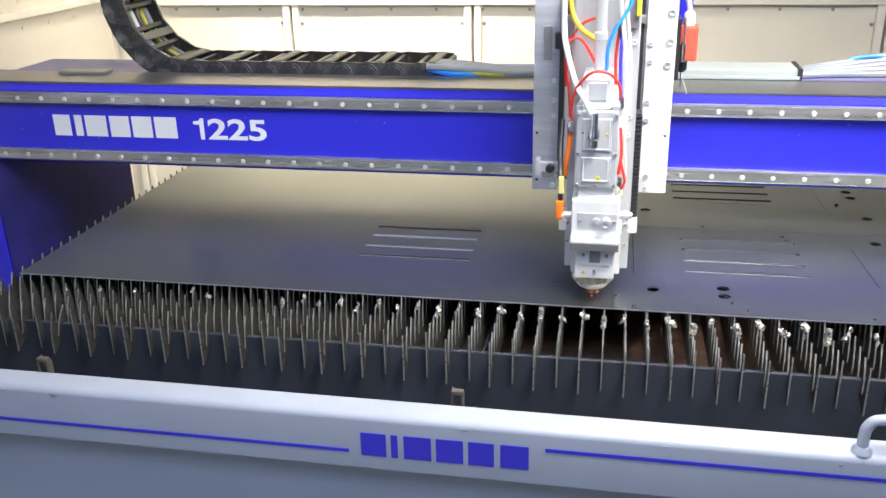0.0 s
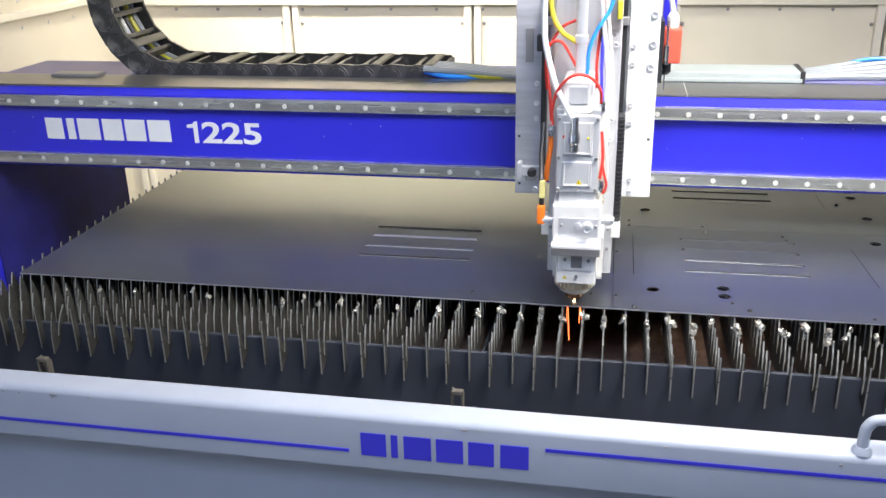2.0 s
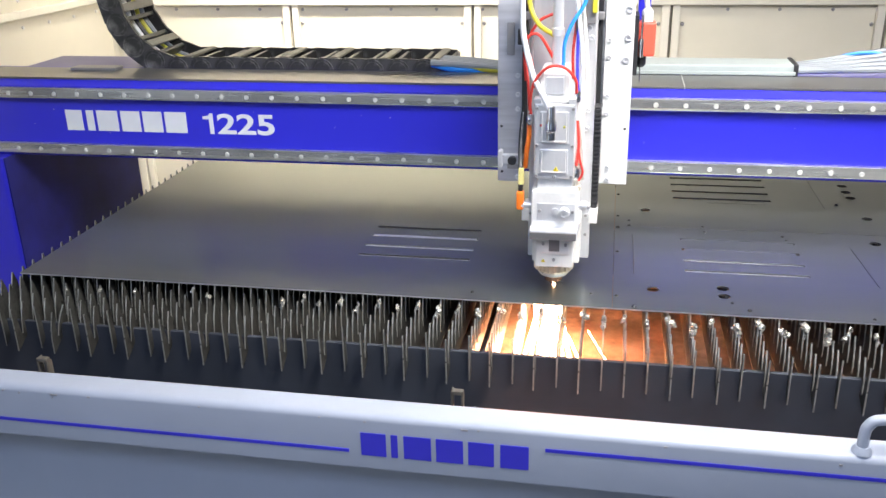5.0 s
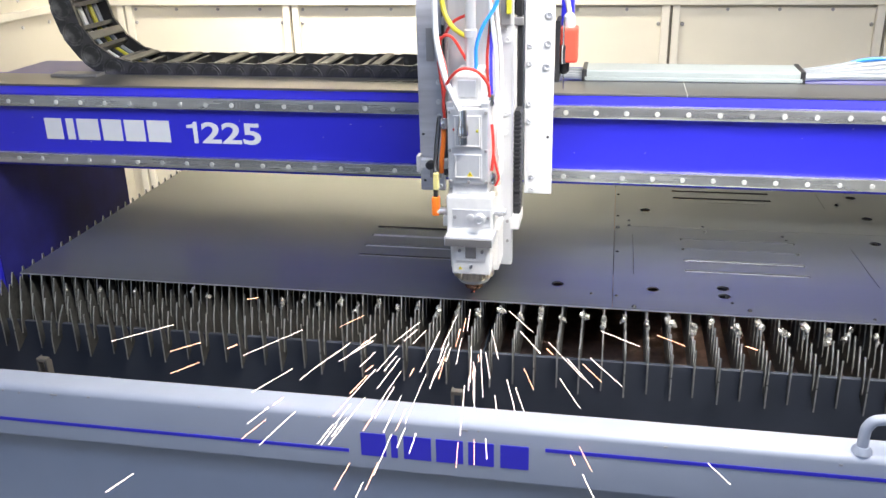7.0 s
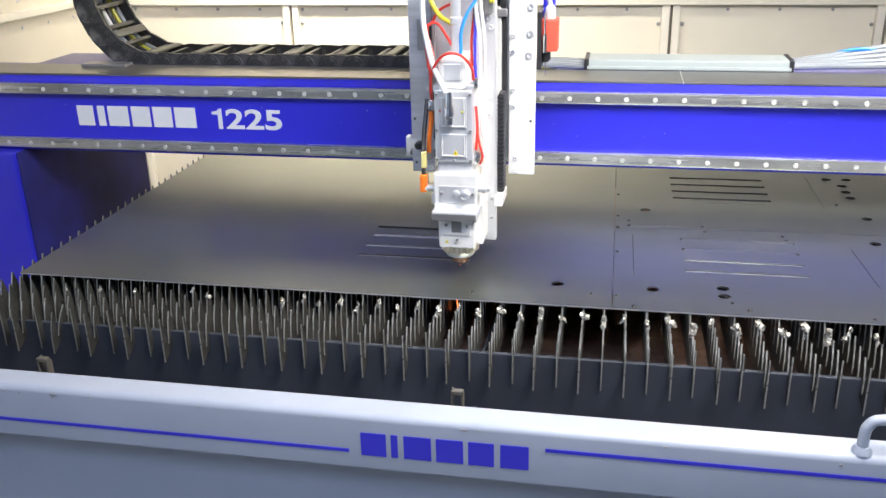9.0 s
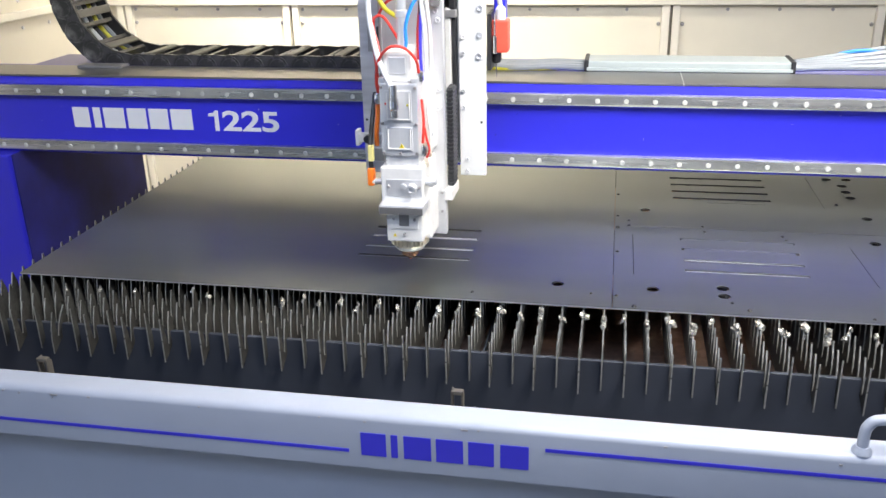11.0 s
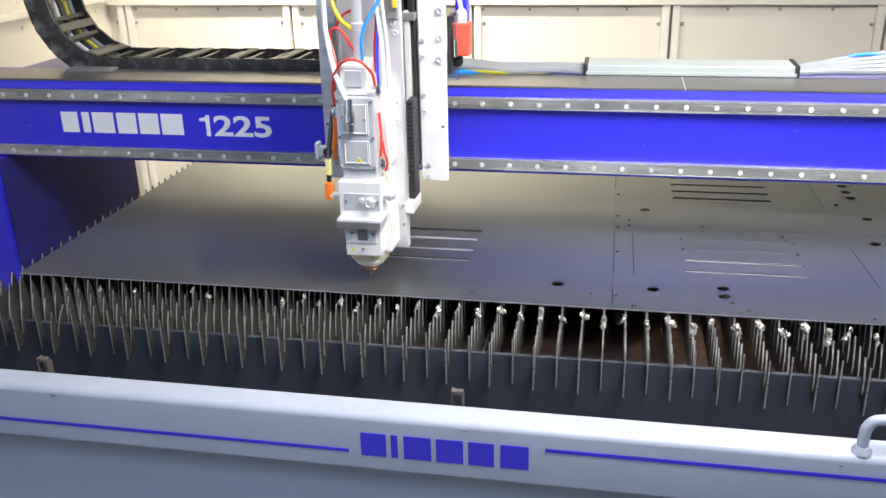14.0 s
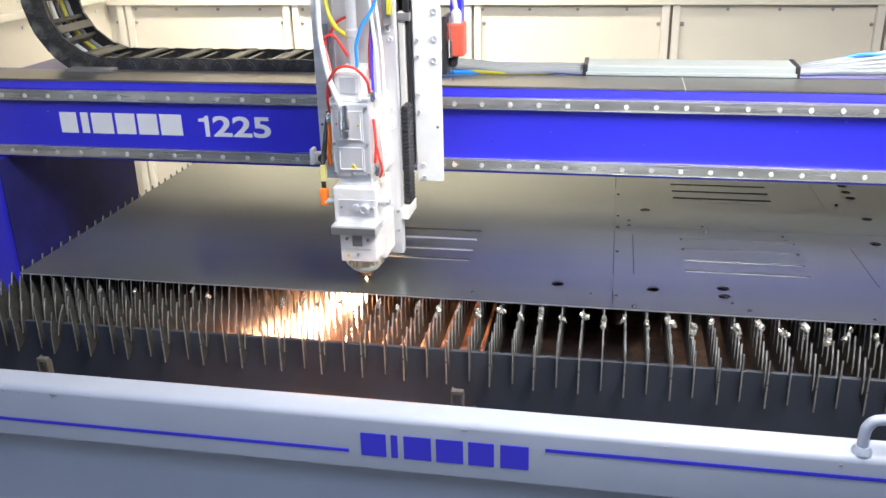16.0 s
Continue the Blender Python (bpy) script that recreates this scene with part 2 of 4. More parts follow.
def build_cabin():
    back, left, right = 2.0, -0.93, 2.95
    seam_z = 0.277
    wall = tagged(part("wall_back", box((left - 0.05, back + 0.012, FLOOR), (right + 0.05, back + 0.05, 1.60)), M_CREAM), "cream painted sheet metal cabin wall behind the gantry", "wall", kind="structure")
    posts = (left, -0.155, 0.555, 1.272, 1.99, 2.70)
    for a, b in zip(posts, posts[1:]):
        for z0, z1 in ((FLOOR + 0.02, seam_z - 0.012), (seam_z + 0.012, 1.58)):
            part("panel", box((a + 0.020, back, z0), (b - 0.020, back + 0.014, z1), 0.004), M_CREAM, wall)
    for a in (-0.853, *posts[1:]):
        part("post_flange", box((a - 0.034, back - 0.016, FLOOR + 0.02), (a - 0.006, back + 0.012, seam_z - 0.008), 0.003), M_CREAM_EDGE, wall)
        part("post_flange", box((a + 0.004, back - 0.016, FLOOR + 0.02), (a + 0.030, back + 0.012, seam_z - 0.008), 0.003), M_CREAM_EDGE, wall)
        part("post_joint", box((a - 0.006, back + 0.004, FLOOR + 0.02), (a + 0.004, back + 0.013, seam_z)), M_SEAM, wall)
        for dz in (0.20, -0.12):
            for dx in (-0.043, 0.040):
                part("screw", lathe([(0.007, 0), (0.007, -0.004), (0.004, -0.007)], (a + dx, back, dz), 10, "y"), M_ALU_DARK, wall)
    part("ledge", box((left, back - 0.022, seam_z - 0.010), (right, back + 0.013, seam_z + 0.016), 0.004), M_CREAM_EDGE, wall)
    for k in range(22):
        part("screw", lathe([(0.006, 0), (0.006, -0.004), (0.003, -0.006)], (left + 0.12 + k * 0.175, back, seam_z - 0.026), 10, "y"), M_ALU_DARK, wall)
    side = tagged(part("wall_left", box((left - 0.05, -0.45, FLOOR), (left - 0.012, back + 0.012, 1.60)), M_CREAM), "cream painted sheet metal cabin side wall", "wall", kind="structure")
    for y0, y1 in ((-0.43, 0.75), (0.79, 1.97)):
        for z0, z1 in ((FLOOR + 0.02, seam_z + 0.010), (seam_z + 0.032, 1.58)):
            part("panel", box((left - 0.014, y0, z0), (left, y1, z1), 0.004), M_CREAM, side)
    part("ledge", box((left - 0.013, -0.43, seam_z + 0.008), (left + 0.020, back - 0.03, seam_z + 0.034), 0.004), M_CREAM_EDGE, side)
    for k in range(12):
        for dz in (0.045, -0.045):
            part("screw", lathe([(0.006, 0), (0.006, 0.004), (0.003, 0.006)], (left, 0.2 + k * 0.155, seam_z + 0.022 + dz), 10, "x"), M_ALU_LIGHT, side)
    tagged(part("wall_right", box((right, -0.45, FLOOR), (right + 0.04, back + 0.05, 1.60)), M_CREAM), "cream painted sheet metal cabin side wall", "wall", kind="structure")
    roof = tagged(part("ceiling_cabin", box((left - 0.05, -0.45, 1.60), (right + 0.05, back + 0.05, 1.64)), M_CREAM_EDGE), "cream painted cabin ceiling", "ceiling", kind="structure")
    for x, y, w in ((0.15, 1.48, 0.72), (1.80, -0.22, 1.0)):
        lamp = empty("strip_lamp", pose(x, y, 1.60))
        tagged(lamp, "long white strip lamp under the cabin ceiling", "lamp", "cabin strip lamps")
        part("housing", box((-w, -0.09, -0.09 if y < 1 else -0.17), (w, 0.09, 0), 0.006), M_FRAME, lamp)
        part("diffuser", box((-w + 0.02, -0.075, -0.098 if y < 1 else -0.178), (w - 0.02, 0.075, -0.091 if y < 1 else -0.171), 0.003), M_LAMP, lamp)


# ---- the table: sheet, slats, bin and front flap ----
PITCH_X, PITCH_Y = 0.0348, 0.0323


def slat_outline(first, back):
    """Toothed outline of a slat: y and z pairs, a leaf-shaped tooth every PITCH_Y from the front end."""
    pts = [(first - 0.0016, -0.086)]
    n = int((back - first) / PITCH_Y)
    for k in range(n):
        y = first + k * PITCH_Y
        tip = -0.003 - (0.004 * random.random() if k < 4 else 0)
        low = 0.0016 if k == 0 else 1
        pts += [(y - min(w, low), z) for w, z in ((0.0142, -0.060), (0.0112, -0.040), (0.0072, -0.022), (0.0032, tip - 0.007), (0.0012, tip))]
        pts += [(y + w, z) for w, z in ((0.0014, tip), (0.0032, tip - 0.007), (0.0072, -0.022), (0.0112, -0.040), (0.0142, -0.060))]
    pts += [(first + n * PITCH_Y, -0.060), (first + n * PITCH_Y, -0.086), (-0.098, -0.086), (-0.103, -0.061)]
    return pts


def build_table():
    table = empty("cutting_table", pose(0, 0, FLOOR))
    tagged(table, "laser cutting table with toothed steel slats over a dark slag bin", "cutting table")
    up = -FLOOR

    def lift(bm):
        bmesh.ops.translate(bm, verts=bm.verts, vec=(0, 0, up))
        return bm
    part("cross_plate", lift(box((-0.052, -0.112, -0.143), (2.62, -0.104, -0.041), 0.001)), M_COMB, table, "dark blue-grey slotted cross plate")
    part("rear_cross_plate", lift(box((-0.052, 1.24, -0.29), (2.62, 1.248, -0.041), 0.001)), M_COMB, table)
    part("mid_cross_plate", lift(box((-0.052, 0.56, -0.2), (2.62, 0.566, -0.070), 0.001)), M_SOOT, table)
    part("side_plate", lift(box((-0.060, -0.287, -0.30), (-0.052, 1.25, -0.088), 0.001)), M_SOOT, table)
    part("side_plate", lift(box((2.622, -0.287, -0.30), (2.630, 1.25, -0.088), 0.001)), M_SOOT, table)
    bed = bmesh.new()
    bmesh.ops.create_grid(bed, x_segments=150, y_segments=70, size=0.5)
    for v in bed.verts:
        x, y = 1.285 + v.co.x * 2.67, 0.569 + v.co.y * 1.338
        v.co = Vector((x, y, -0.180 - 0.030 * max(0, min(1, (0.08 - y) / 0.14)) + 0.010 * noise.noise(Vector((x * 14, y * 14, 0))) + 0.006 * noise.noise(Vector((x * 60, y * 60, 3)))))
    part("slag_bed", lift(bed), M_RUST, table, "rusty bed of slag in the bin", True)
    part("bin_floor", lift(box((-0.052, -0.287, -0.30), (2.622, 1.24, -0.29))), M_COMB, table)
    for x in (0.225, 0.884, 1.545, 2.2):
        part("front_partition", lift(box((x - 0.002, -0.286, -0.288), (x + 0.002, -0.1125, -0.140), 0.0005)), M_COMB, table)
        part("partition", lift(box((x - 0.002, -0.1035, -0.288), (x + 0.002, 1.238, -0.092), 0.0005)), M_COMB, table)
    for x in (-0.02, 1.24, 2.58):
        for y in (0.0, 1.2):
            part("leg", box((x - 0.03, y - 0.03, 0.0), (x + 0.03, y + 0.03, up - 0.46), 0.003), M_COMB, table)
    # unseen box, added to shut in the glow of parked jets and sparks
    part("park_box", lift(box((-0.05, -0.09, -0.80), (2.61, 1.22, -0.301))), M_SOOT, table)
    rng = random.Random(4)
    outlines = [slat_outline(-0.139 + 0.0155 * (k % 2), 1.30) for k in range(6)]
    meshes = []
    for k, o in enumerate(outlines):
        bm = lift(prism(o, -0.0012, 0.0012, "x"))
        if k in (4, 5):
            lean = 0.010 if k == 4 else -0.008
            for v in bm.verts:
                if v.co.y < -0.10 and v.co.z > up - 0.05:
                    v.co.x += lean * min(1, (v.co.z - up + 0.05) / 0.045)
        me = finish("slat", bm, M_SLAT if k % 3 else M_SLAT_DARK)
        me.materials.append(M_SLAT_LIT)
        # front-facing edges and tips get the lit tone as colour
        for f in me.polygons:
            f.material_index = 1 if abs(f.normal.x) < 0.7 and (f.normal.y < -0.85 or f.center.z > up - 0.022) else 0
        meshes.append(me)
    slag = []
    for k in range(5):
        bm = bmesh.new()
        at = Vector((0, 0, 0.001))
        for j in range(16):
            one = bmesh.new()
            r = rng.uniform(0.0014, 0.0040) * (1 - 0.03 * j)
            bmesh.ops.create_icosphere(one, subdivisions=2, radius=r)
            for v in one.verts:
                v.co = v.co * (1 + 0.9 * noise.noise(v.co * 420 + Vector((k, j * 3, 0)))) + at
            joined(bm, one)
            at = at + Vector((rng.uniform(-0.8, 0.8), rng.uniform(-0.4, 0.4), rng.uniform(-0.9, 0.3))).normalized() * r * 1.15
            at.x *= 0.75
        slag.append(finish("slag", bm, M_SLAG))
    for k in range(-1, 75):
        x = 0.0072 + k * PITCH_X if k >= 0 else -0.021
        kind = (k % 2) if rng.random() > 0.10 else rng.choice((2, 4)) + (k % 2)
        ob = new("slat", meshes[kind])
        ob.parent = table
        ob.location = (x, 0, 0)
        if k >= 2 and (x > 0.5 or rng.random() < 0.55):
            lump = new("slag", slag[rng.randrange(5)])
            lump.parent = ob
            first = -0.139 + 0.0155 * (k % 2)
            lump.location = (0, first + PITCH_Y * (3 if k % 2 else 4) - 0.002, up - 0.008)
            lump.rotation_euler = (0, 0, rng.uniform(0, 6.28))
            lump.scale = [rng.uniform(0.75, 1.15) * min(1.45, 0.65 + max(0, x) * 0.55)] * 3
    return table


# holes and slots that are cut into the sheet
SLOT_ROWS = ((0.612, 0.829, (0.177, 0.227, 0.284, 0.333)), (1.227, 1.442, (0.178, 0.228, 0.285, 0.338)), (1.226, 1.436, (0.601, 0.651, 0.703, 0.755)))
HOLES = ((1.167, 0.087), (1.286, 0.106), (1.285, 0.073), (1.163, 0.509), (1.002, 0.088), (1.613, 0.507), (1.594, 0.361), (1.587, 0.784), (1.631, 0.784), (1.611, 0.733), (1.610, 0.687), (1.611, 0.646))
BEADS = ((1.105, 0.050), (1.134, 0.010), (1.295, 0.046), (1.320, 0.020), (1.510, 0.014), (1.105, 0.255), (1.105, 0.391), (1.128, 0.436), (1.128, 0.405), (1.276, 0.415), (1.278, 0.385), (1.425, 0.375), (1.43, 0.356), (1.57, 0.59), (1.105, 0.462), (1.105, 0.61), (1.062, 0.053), (0.858, 0.030))
KERFS = ((1.0985, 0.002, 1.0985, 0.90), (1.135, 0.15, 1.135, 0.354), (1.549, 0.145, 1.542, 0.33), (1.541, 0.564, 1.541, 0.79), (1.12, 0.402, 1.95, 0.412), (1.30, 0.575, 1.42, 0.575))


def build_sheet():
    bm = bmesh.new()

    def loop(points):
        vs = [bm.verts.new((x, y, 0)) for x, y in points]
        for a, b in zip(vs, vs[1:] + vs[:1]):
            bm.edges.new((a, b))
    loop([(0, 0), (0.6, 0), (1.2, 0), (2.5, 0), (2.5, 1.25), (1.2, 1.25), (0, 1.25), (0, 0.6)])
    for x0, x1, rows in SLOT_ROWS:
        for y in rows:
            loop([(x0, y - 0.0055), (x1, y - 0.0055), (x1 + 0.001, y), (x1, y + 0.0055), (x0, y + 0.0055), (x0 - 0.001, y)])
    for x, y in HOLES:
        loop([(x + 0.0105 * math.cos(a * math.pi / 9), y + 0.0105 * math.sin(a * math.pi / 9)) for a in range(18)])
    for x0, y0, x1, y1 in KERFS:
        d = Vector((x1 - x0, y1 - y0)).normalized().orthogonal() * 0.0005
        loop([(x0 + d.x, y0 + d.y), (x1 + d.x, y1 + d.y), (x1 - d.x, y1 - d.y), (x0 - d.x, y0 - d.y)])
    bmesh.ops.triangle_fill(bm, use_beauty=True, use_dissolve=False, edges=bm.edges[:])
    ext = bmesh.ops.extrude_face_region(bm, geom=bm.faces[:])
    bmesh.ops.translate(bm, verts=[v for v in ext["geom"] if isinstance(v, bmesh.types.BMVert)], vec=(0, 0, -0.0025))
    sheet = part("metal_sheet", bm, M_SHEET)
    sheet.data.materials.append(M_CUT)
    sheet.data.materials.append(M_KERF)
    for f in sheet.data.polygons:
        f.material_index = 0 if abs(f.normal.z) > 0.5 else 2 if f.center.y < 0.001 else 1
    tagged(sheet, "dark grey steel sheet with cut slots and holes on slats", "sheet metal")
    rng = random.Random(8)
    for x, y in BEADS:
        q = rng.uniform(0.0024, 0.0040)
        part("slag_bead", lathe([(q * 1.2, 0.0), (q, q * 0.45), (q * 0.6, q * 0.8), (q * 0.2, q * 0.9)], (x, y, 0.0002), 10), M_BEAD, sheet, "", True)
    for x0, x1, y, tilt, drop in ((0.614, 0.827, 0.284, 9, -0.001), (0.613, 0.827, 0.227, -14, -0.002), (0.613, 0.826, 0.1745, 24, -0.004), (1.229, 1.440, 0.2290, -22, -0.002), (1.229, 1.438, 0.2255, 20, -0.005),
                                  (1.229, 1.440, 0.1790, -20, -0.003), (1.232, 1.436, 0.285, 1, -0.0010), (1.230, 1.440, 0.338, 1, -0.0010)):
        half = {9: 0.0040, -14: 0.0028, 24: 0.0019, 1: 0.0042}.get(tilt, 0.0008)
        strip = part("strip", box((x0, -half, -0.001 if half > 0.001 else -0.0004), (x1, half, 0.0008 if half > 0.001 else 0.0003), 0.0003), M_SHEET if tilt == 1 else M_KERF, sheet)
        strip.location, strip.rotation_euler = (0, y + (0 if abs(tilt) < 10 else 0.0028), drop), (radians(tilt), 0, radians(0.12 if drop < -0.003 else 0))
    return sheet


def build_disc():
    disc = part("cut_disc", lathe([(0.0096, -0.0024), (0.0099, -0.0022), (0.0099, -0.0002), (0.0097, 0)], (0, 0, 0), 20), M_SHEET)
    tagged(disc, "small round steel disc cut out of the sheet", "steel disc")
    return disc


# ---- sparks and melt ----
PARK = (1.0, 0.5, -0.62)


def build_jet(mat, count, wide, seed, name, label):
    """Streaks of melt that shoot down through the sheet."""
    rng = random.Random(seed)
    jet = empty(name)
    tagged(jet, label, "melt jet", "melt jets")
    for k in range(count):
        ax, ay = rng.gauss(0, wide), rng.gauss(0, wide)
        z0, z1 = -0.003 - 0.02 * rng.random() ** 2, -rng.uniform(0.10, 0.195) * (0.4 if mat is M_EMBER_LOW else 1)
        if mat is M_MELT_LOW and k % 11:
            z0, z1 = (-0.004, -rng.uniform(0.02, 0.05)) if k % 3 else (-0.135, -rng.uniform(0.15, 0.19))
        ox, oy = rng.gauss(0, 0.012), rng.gauss(0, 0.005)
        part("streak", tube([(ox + ax * -z0, oy + ay * -z0, z0), (ox + ax * -z1 * 0.55, oy + ay * -z1 * 0.55, z1 * 0.55), (ox + ax * -z1, oy + ay * -z1, z1)], rng.uniform(0.0010, 0.0030) * (0.7 if mat is M_MELT_LOW else 0.35 if mat is M_EMBER_LOW else 1), 6, 2), mat, jet)
    return jet


def build_flash():
    """The white-hot spot where the beam meets the sheet, with its crown of spikes."""
    rng = random.Random(5)
    flash = empty("cut_flash", pose(*PARK))
    tagged(flash, "white-hot flash where the beam meets the sheet", "flash")
    part("core", lathe([(0.001, 0.0008), (0.006, 0.0016), (0.0075, 0.004), (0.005, 0.0075), (0.001, 0.009)], (0, 0, 0), 14), M_FLASH, flash, "", True)
    for k in range(16):
        a, e = 2 * math.pi * (k + rng.random() * 0.6) / 16, rng.uniform(0.15, 0.9)
        way = Vector((math.cos(a) * math.cos(e), math.sin(a) * math.cos(e), math.sin(e)))
        part("spike", tube([way * 0.004 + Vector((0, 0, 0.003)), way * 0.011 + Vector((0, 0, 0.003)), way * rng.uniform(0.018, 0.034) + Vector((0, 0, 0.003))], 0.00045, 5, 1), M_FLASH, flash)
    return flash


def build_glow():
    glow = empty("cut_glow", pose(*PARK))
    tagged(glow, "small pink-white glow where the beam cuts the sheet", "flash")
    part("core", lathe([(0.0004, 0.0003), (0.0020, 0.0006), (0.0023, 0.0014), (0.0014, 0.0024), (0.0004, 0.0030)], (0, 0, 0), 12), M_FLASH, glow, "", True)
    return glow


def build_sparks(n, star=False):
    rng = random.Random(11)
    rods = [finish("spark", lathe([(0.0003, -ln), (r, -ln * 0.8), (r, -0.002), (0.0004, 0.0)], (0, 0, 0), 6, "x"), m) for ln, r, m in ((0.100, 0.00022, M_SPARK), (0.070, 0.00026, M_SPARK), (0.045, 0.00024, M_EMBER), (0.038, 0.00030, M_SPARK), (0.018, 0.0004, M_EMBER), (0.085, 0.00024, M_SPARK), (0.060, 0.00022, M_SPARK))]
    out, n_short = [], 45
    for k in range(n):
        ob = new("spark", rods[k % 2 + 5 if star else rng.choice((2, 3, 3, 4)) if n_short > k else rng.choice((0, 1, 1, 1, 2, 3))])
        tagged(ob, "white-hot spark flying off the cut", "spark", "sparks")
        out.append(ob)
    return out


def build_front():
    flap = empty("front_flap", pose(0, 0, FLOOR))
    tagged(flap, "grey-white powder-coated loading flap with blue stripes along the table front", "machine flap")
    up = -FLOOR

    def lift(bm):
        bmesh.ops.translate(bm, verts=bm.verts, vec=(0, 0, up))
        return bm
    bend = [(-0.339 - 0.011 * math.sin(a * math.pi / 16), -0.0315 + 0.011 * math.cos(a * math.pi / 16)) for a in range(9)]
    bend += [(-0.346 - 0.004 * math.cos(a * math.pi / 8), -0.106 - 0.004 * math.sin(a * math.pi / 8)) for a in range(5)]
    part("top_rail", lift(prism([(-0.3080, -0.0205)] + bend + [(-0.3080, -0.110)], -0.9, 2.9, "x")), M_FRAME, flap, "", True)
    part("rail_web", lift(box((-0.9, -0.3085, -0.1085), (2.9, -0.2885, -0.0995), 0.001)), M_FRAME, flap)
    part("lower_panel", lift(box((-0.9, -0.2980, FLOOR + 0.002), (2.9, -0.2900, -0.100), 0.002)), M_FRAME, flap)
    # the maker's mark is left as six plain blocks
    for a, b in ((0.7600, 0.7962), (0.8033, 0.8128), (0.8215, 0.8601), (0.8672, 0.9050), (0.9121, 0.9475), (0.9562, 0.9948)):
        part("mark_block", lift(box((a, -0.3512, -0.0855), (b, -0.3501, -0.0490))), M_MARK_BLUE, flap, "blue block of the maker's mark")
    part("stripe", lift(box((-0.9, -0.3512, -0.0825), (0.742, -0.3501, -0.0775))), M_MARK_BLUE, flap)
    part("stripe", lift(box((1.017, -0.3512, -0.0540), (2.9, -0.3501, -0.0488))), M_MARK_BLUE, flap)
    for x in (0.225, 0.884):
        bm = box((x - 0.009, -0.2775, -0.080), (x - 0.006, -0.264, -0.016), 0.001)
        box((x + 0.006, -0.2775, -0.080), (x + 0.009, -0.264, -0.022), 0.001, bm)
        box((x - 0.009, -0.2775, -0.022), (x + 0.009, -0.268, -0.016), 0.001, bm)
        box((x - 0.009, -0.309, -0.084), (x + 0.009, -0.264, -0.080), 0.001, bm)
        part("latch", lift(bm), M_LATCH, flap, "worn zinc latch bracket")
    part("handle", lift(tube([(1.413, -0.336, -0.024), (1.413, -0.336, 0.002), (1.416, -0.336, 0.017), (1.432, -0.336, 0.027), (1.50, -0.336, 0.027), (1.57, -0.336, 0.027), (1.588, -0.336, 0.017), (1.592, -0.336, 0.002), (1.592, -0.336, -0.024)], 0.0070, 14)), M_FRAME, flap, "bent grey-white tubular handle", True)
    for x in (1.413, 1.592):
        part("weld_collar", lift(lathe([(0.013, -0.021), (0.012, -0.017), (0.0085, -0.012)], (x, -0.336, 0), 16)), M_FRAME, flap, "", True)
    for x, z, w in ((0.205, -0.0300, 0.004), (0.232, -0.0320, 0.003), (0.285, -0.0310, 0.012), (0.287, -0.0360, 0.0015), (0.345, -0.0300, 0.005), (0.520, -0.0300, 0.003), (0.70, -0.0295, 0.003), (0.765, -0.0310, 0.004), (0.902, -0.0310, 0.010), (0.925, -0.0300, 0.003), (1.17, -0.0300, 0.005), (1.385, -0.0340, 0.005)):
        part("paint_chip", lift(box((x, -0.3506, z - 0.0022), (x + w, -0.3498, z + 0.0008), 0.0003)), M_ALU_DARK, flap)
    return flap


# ---- the gantry ----
BY = 0.4546


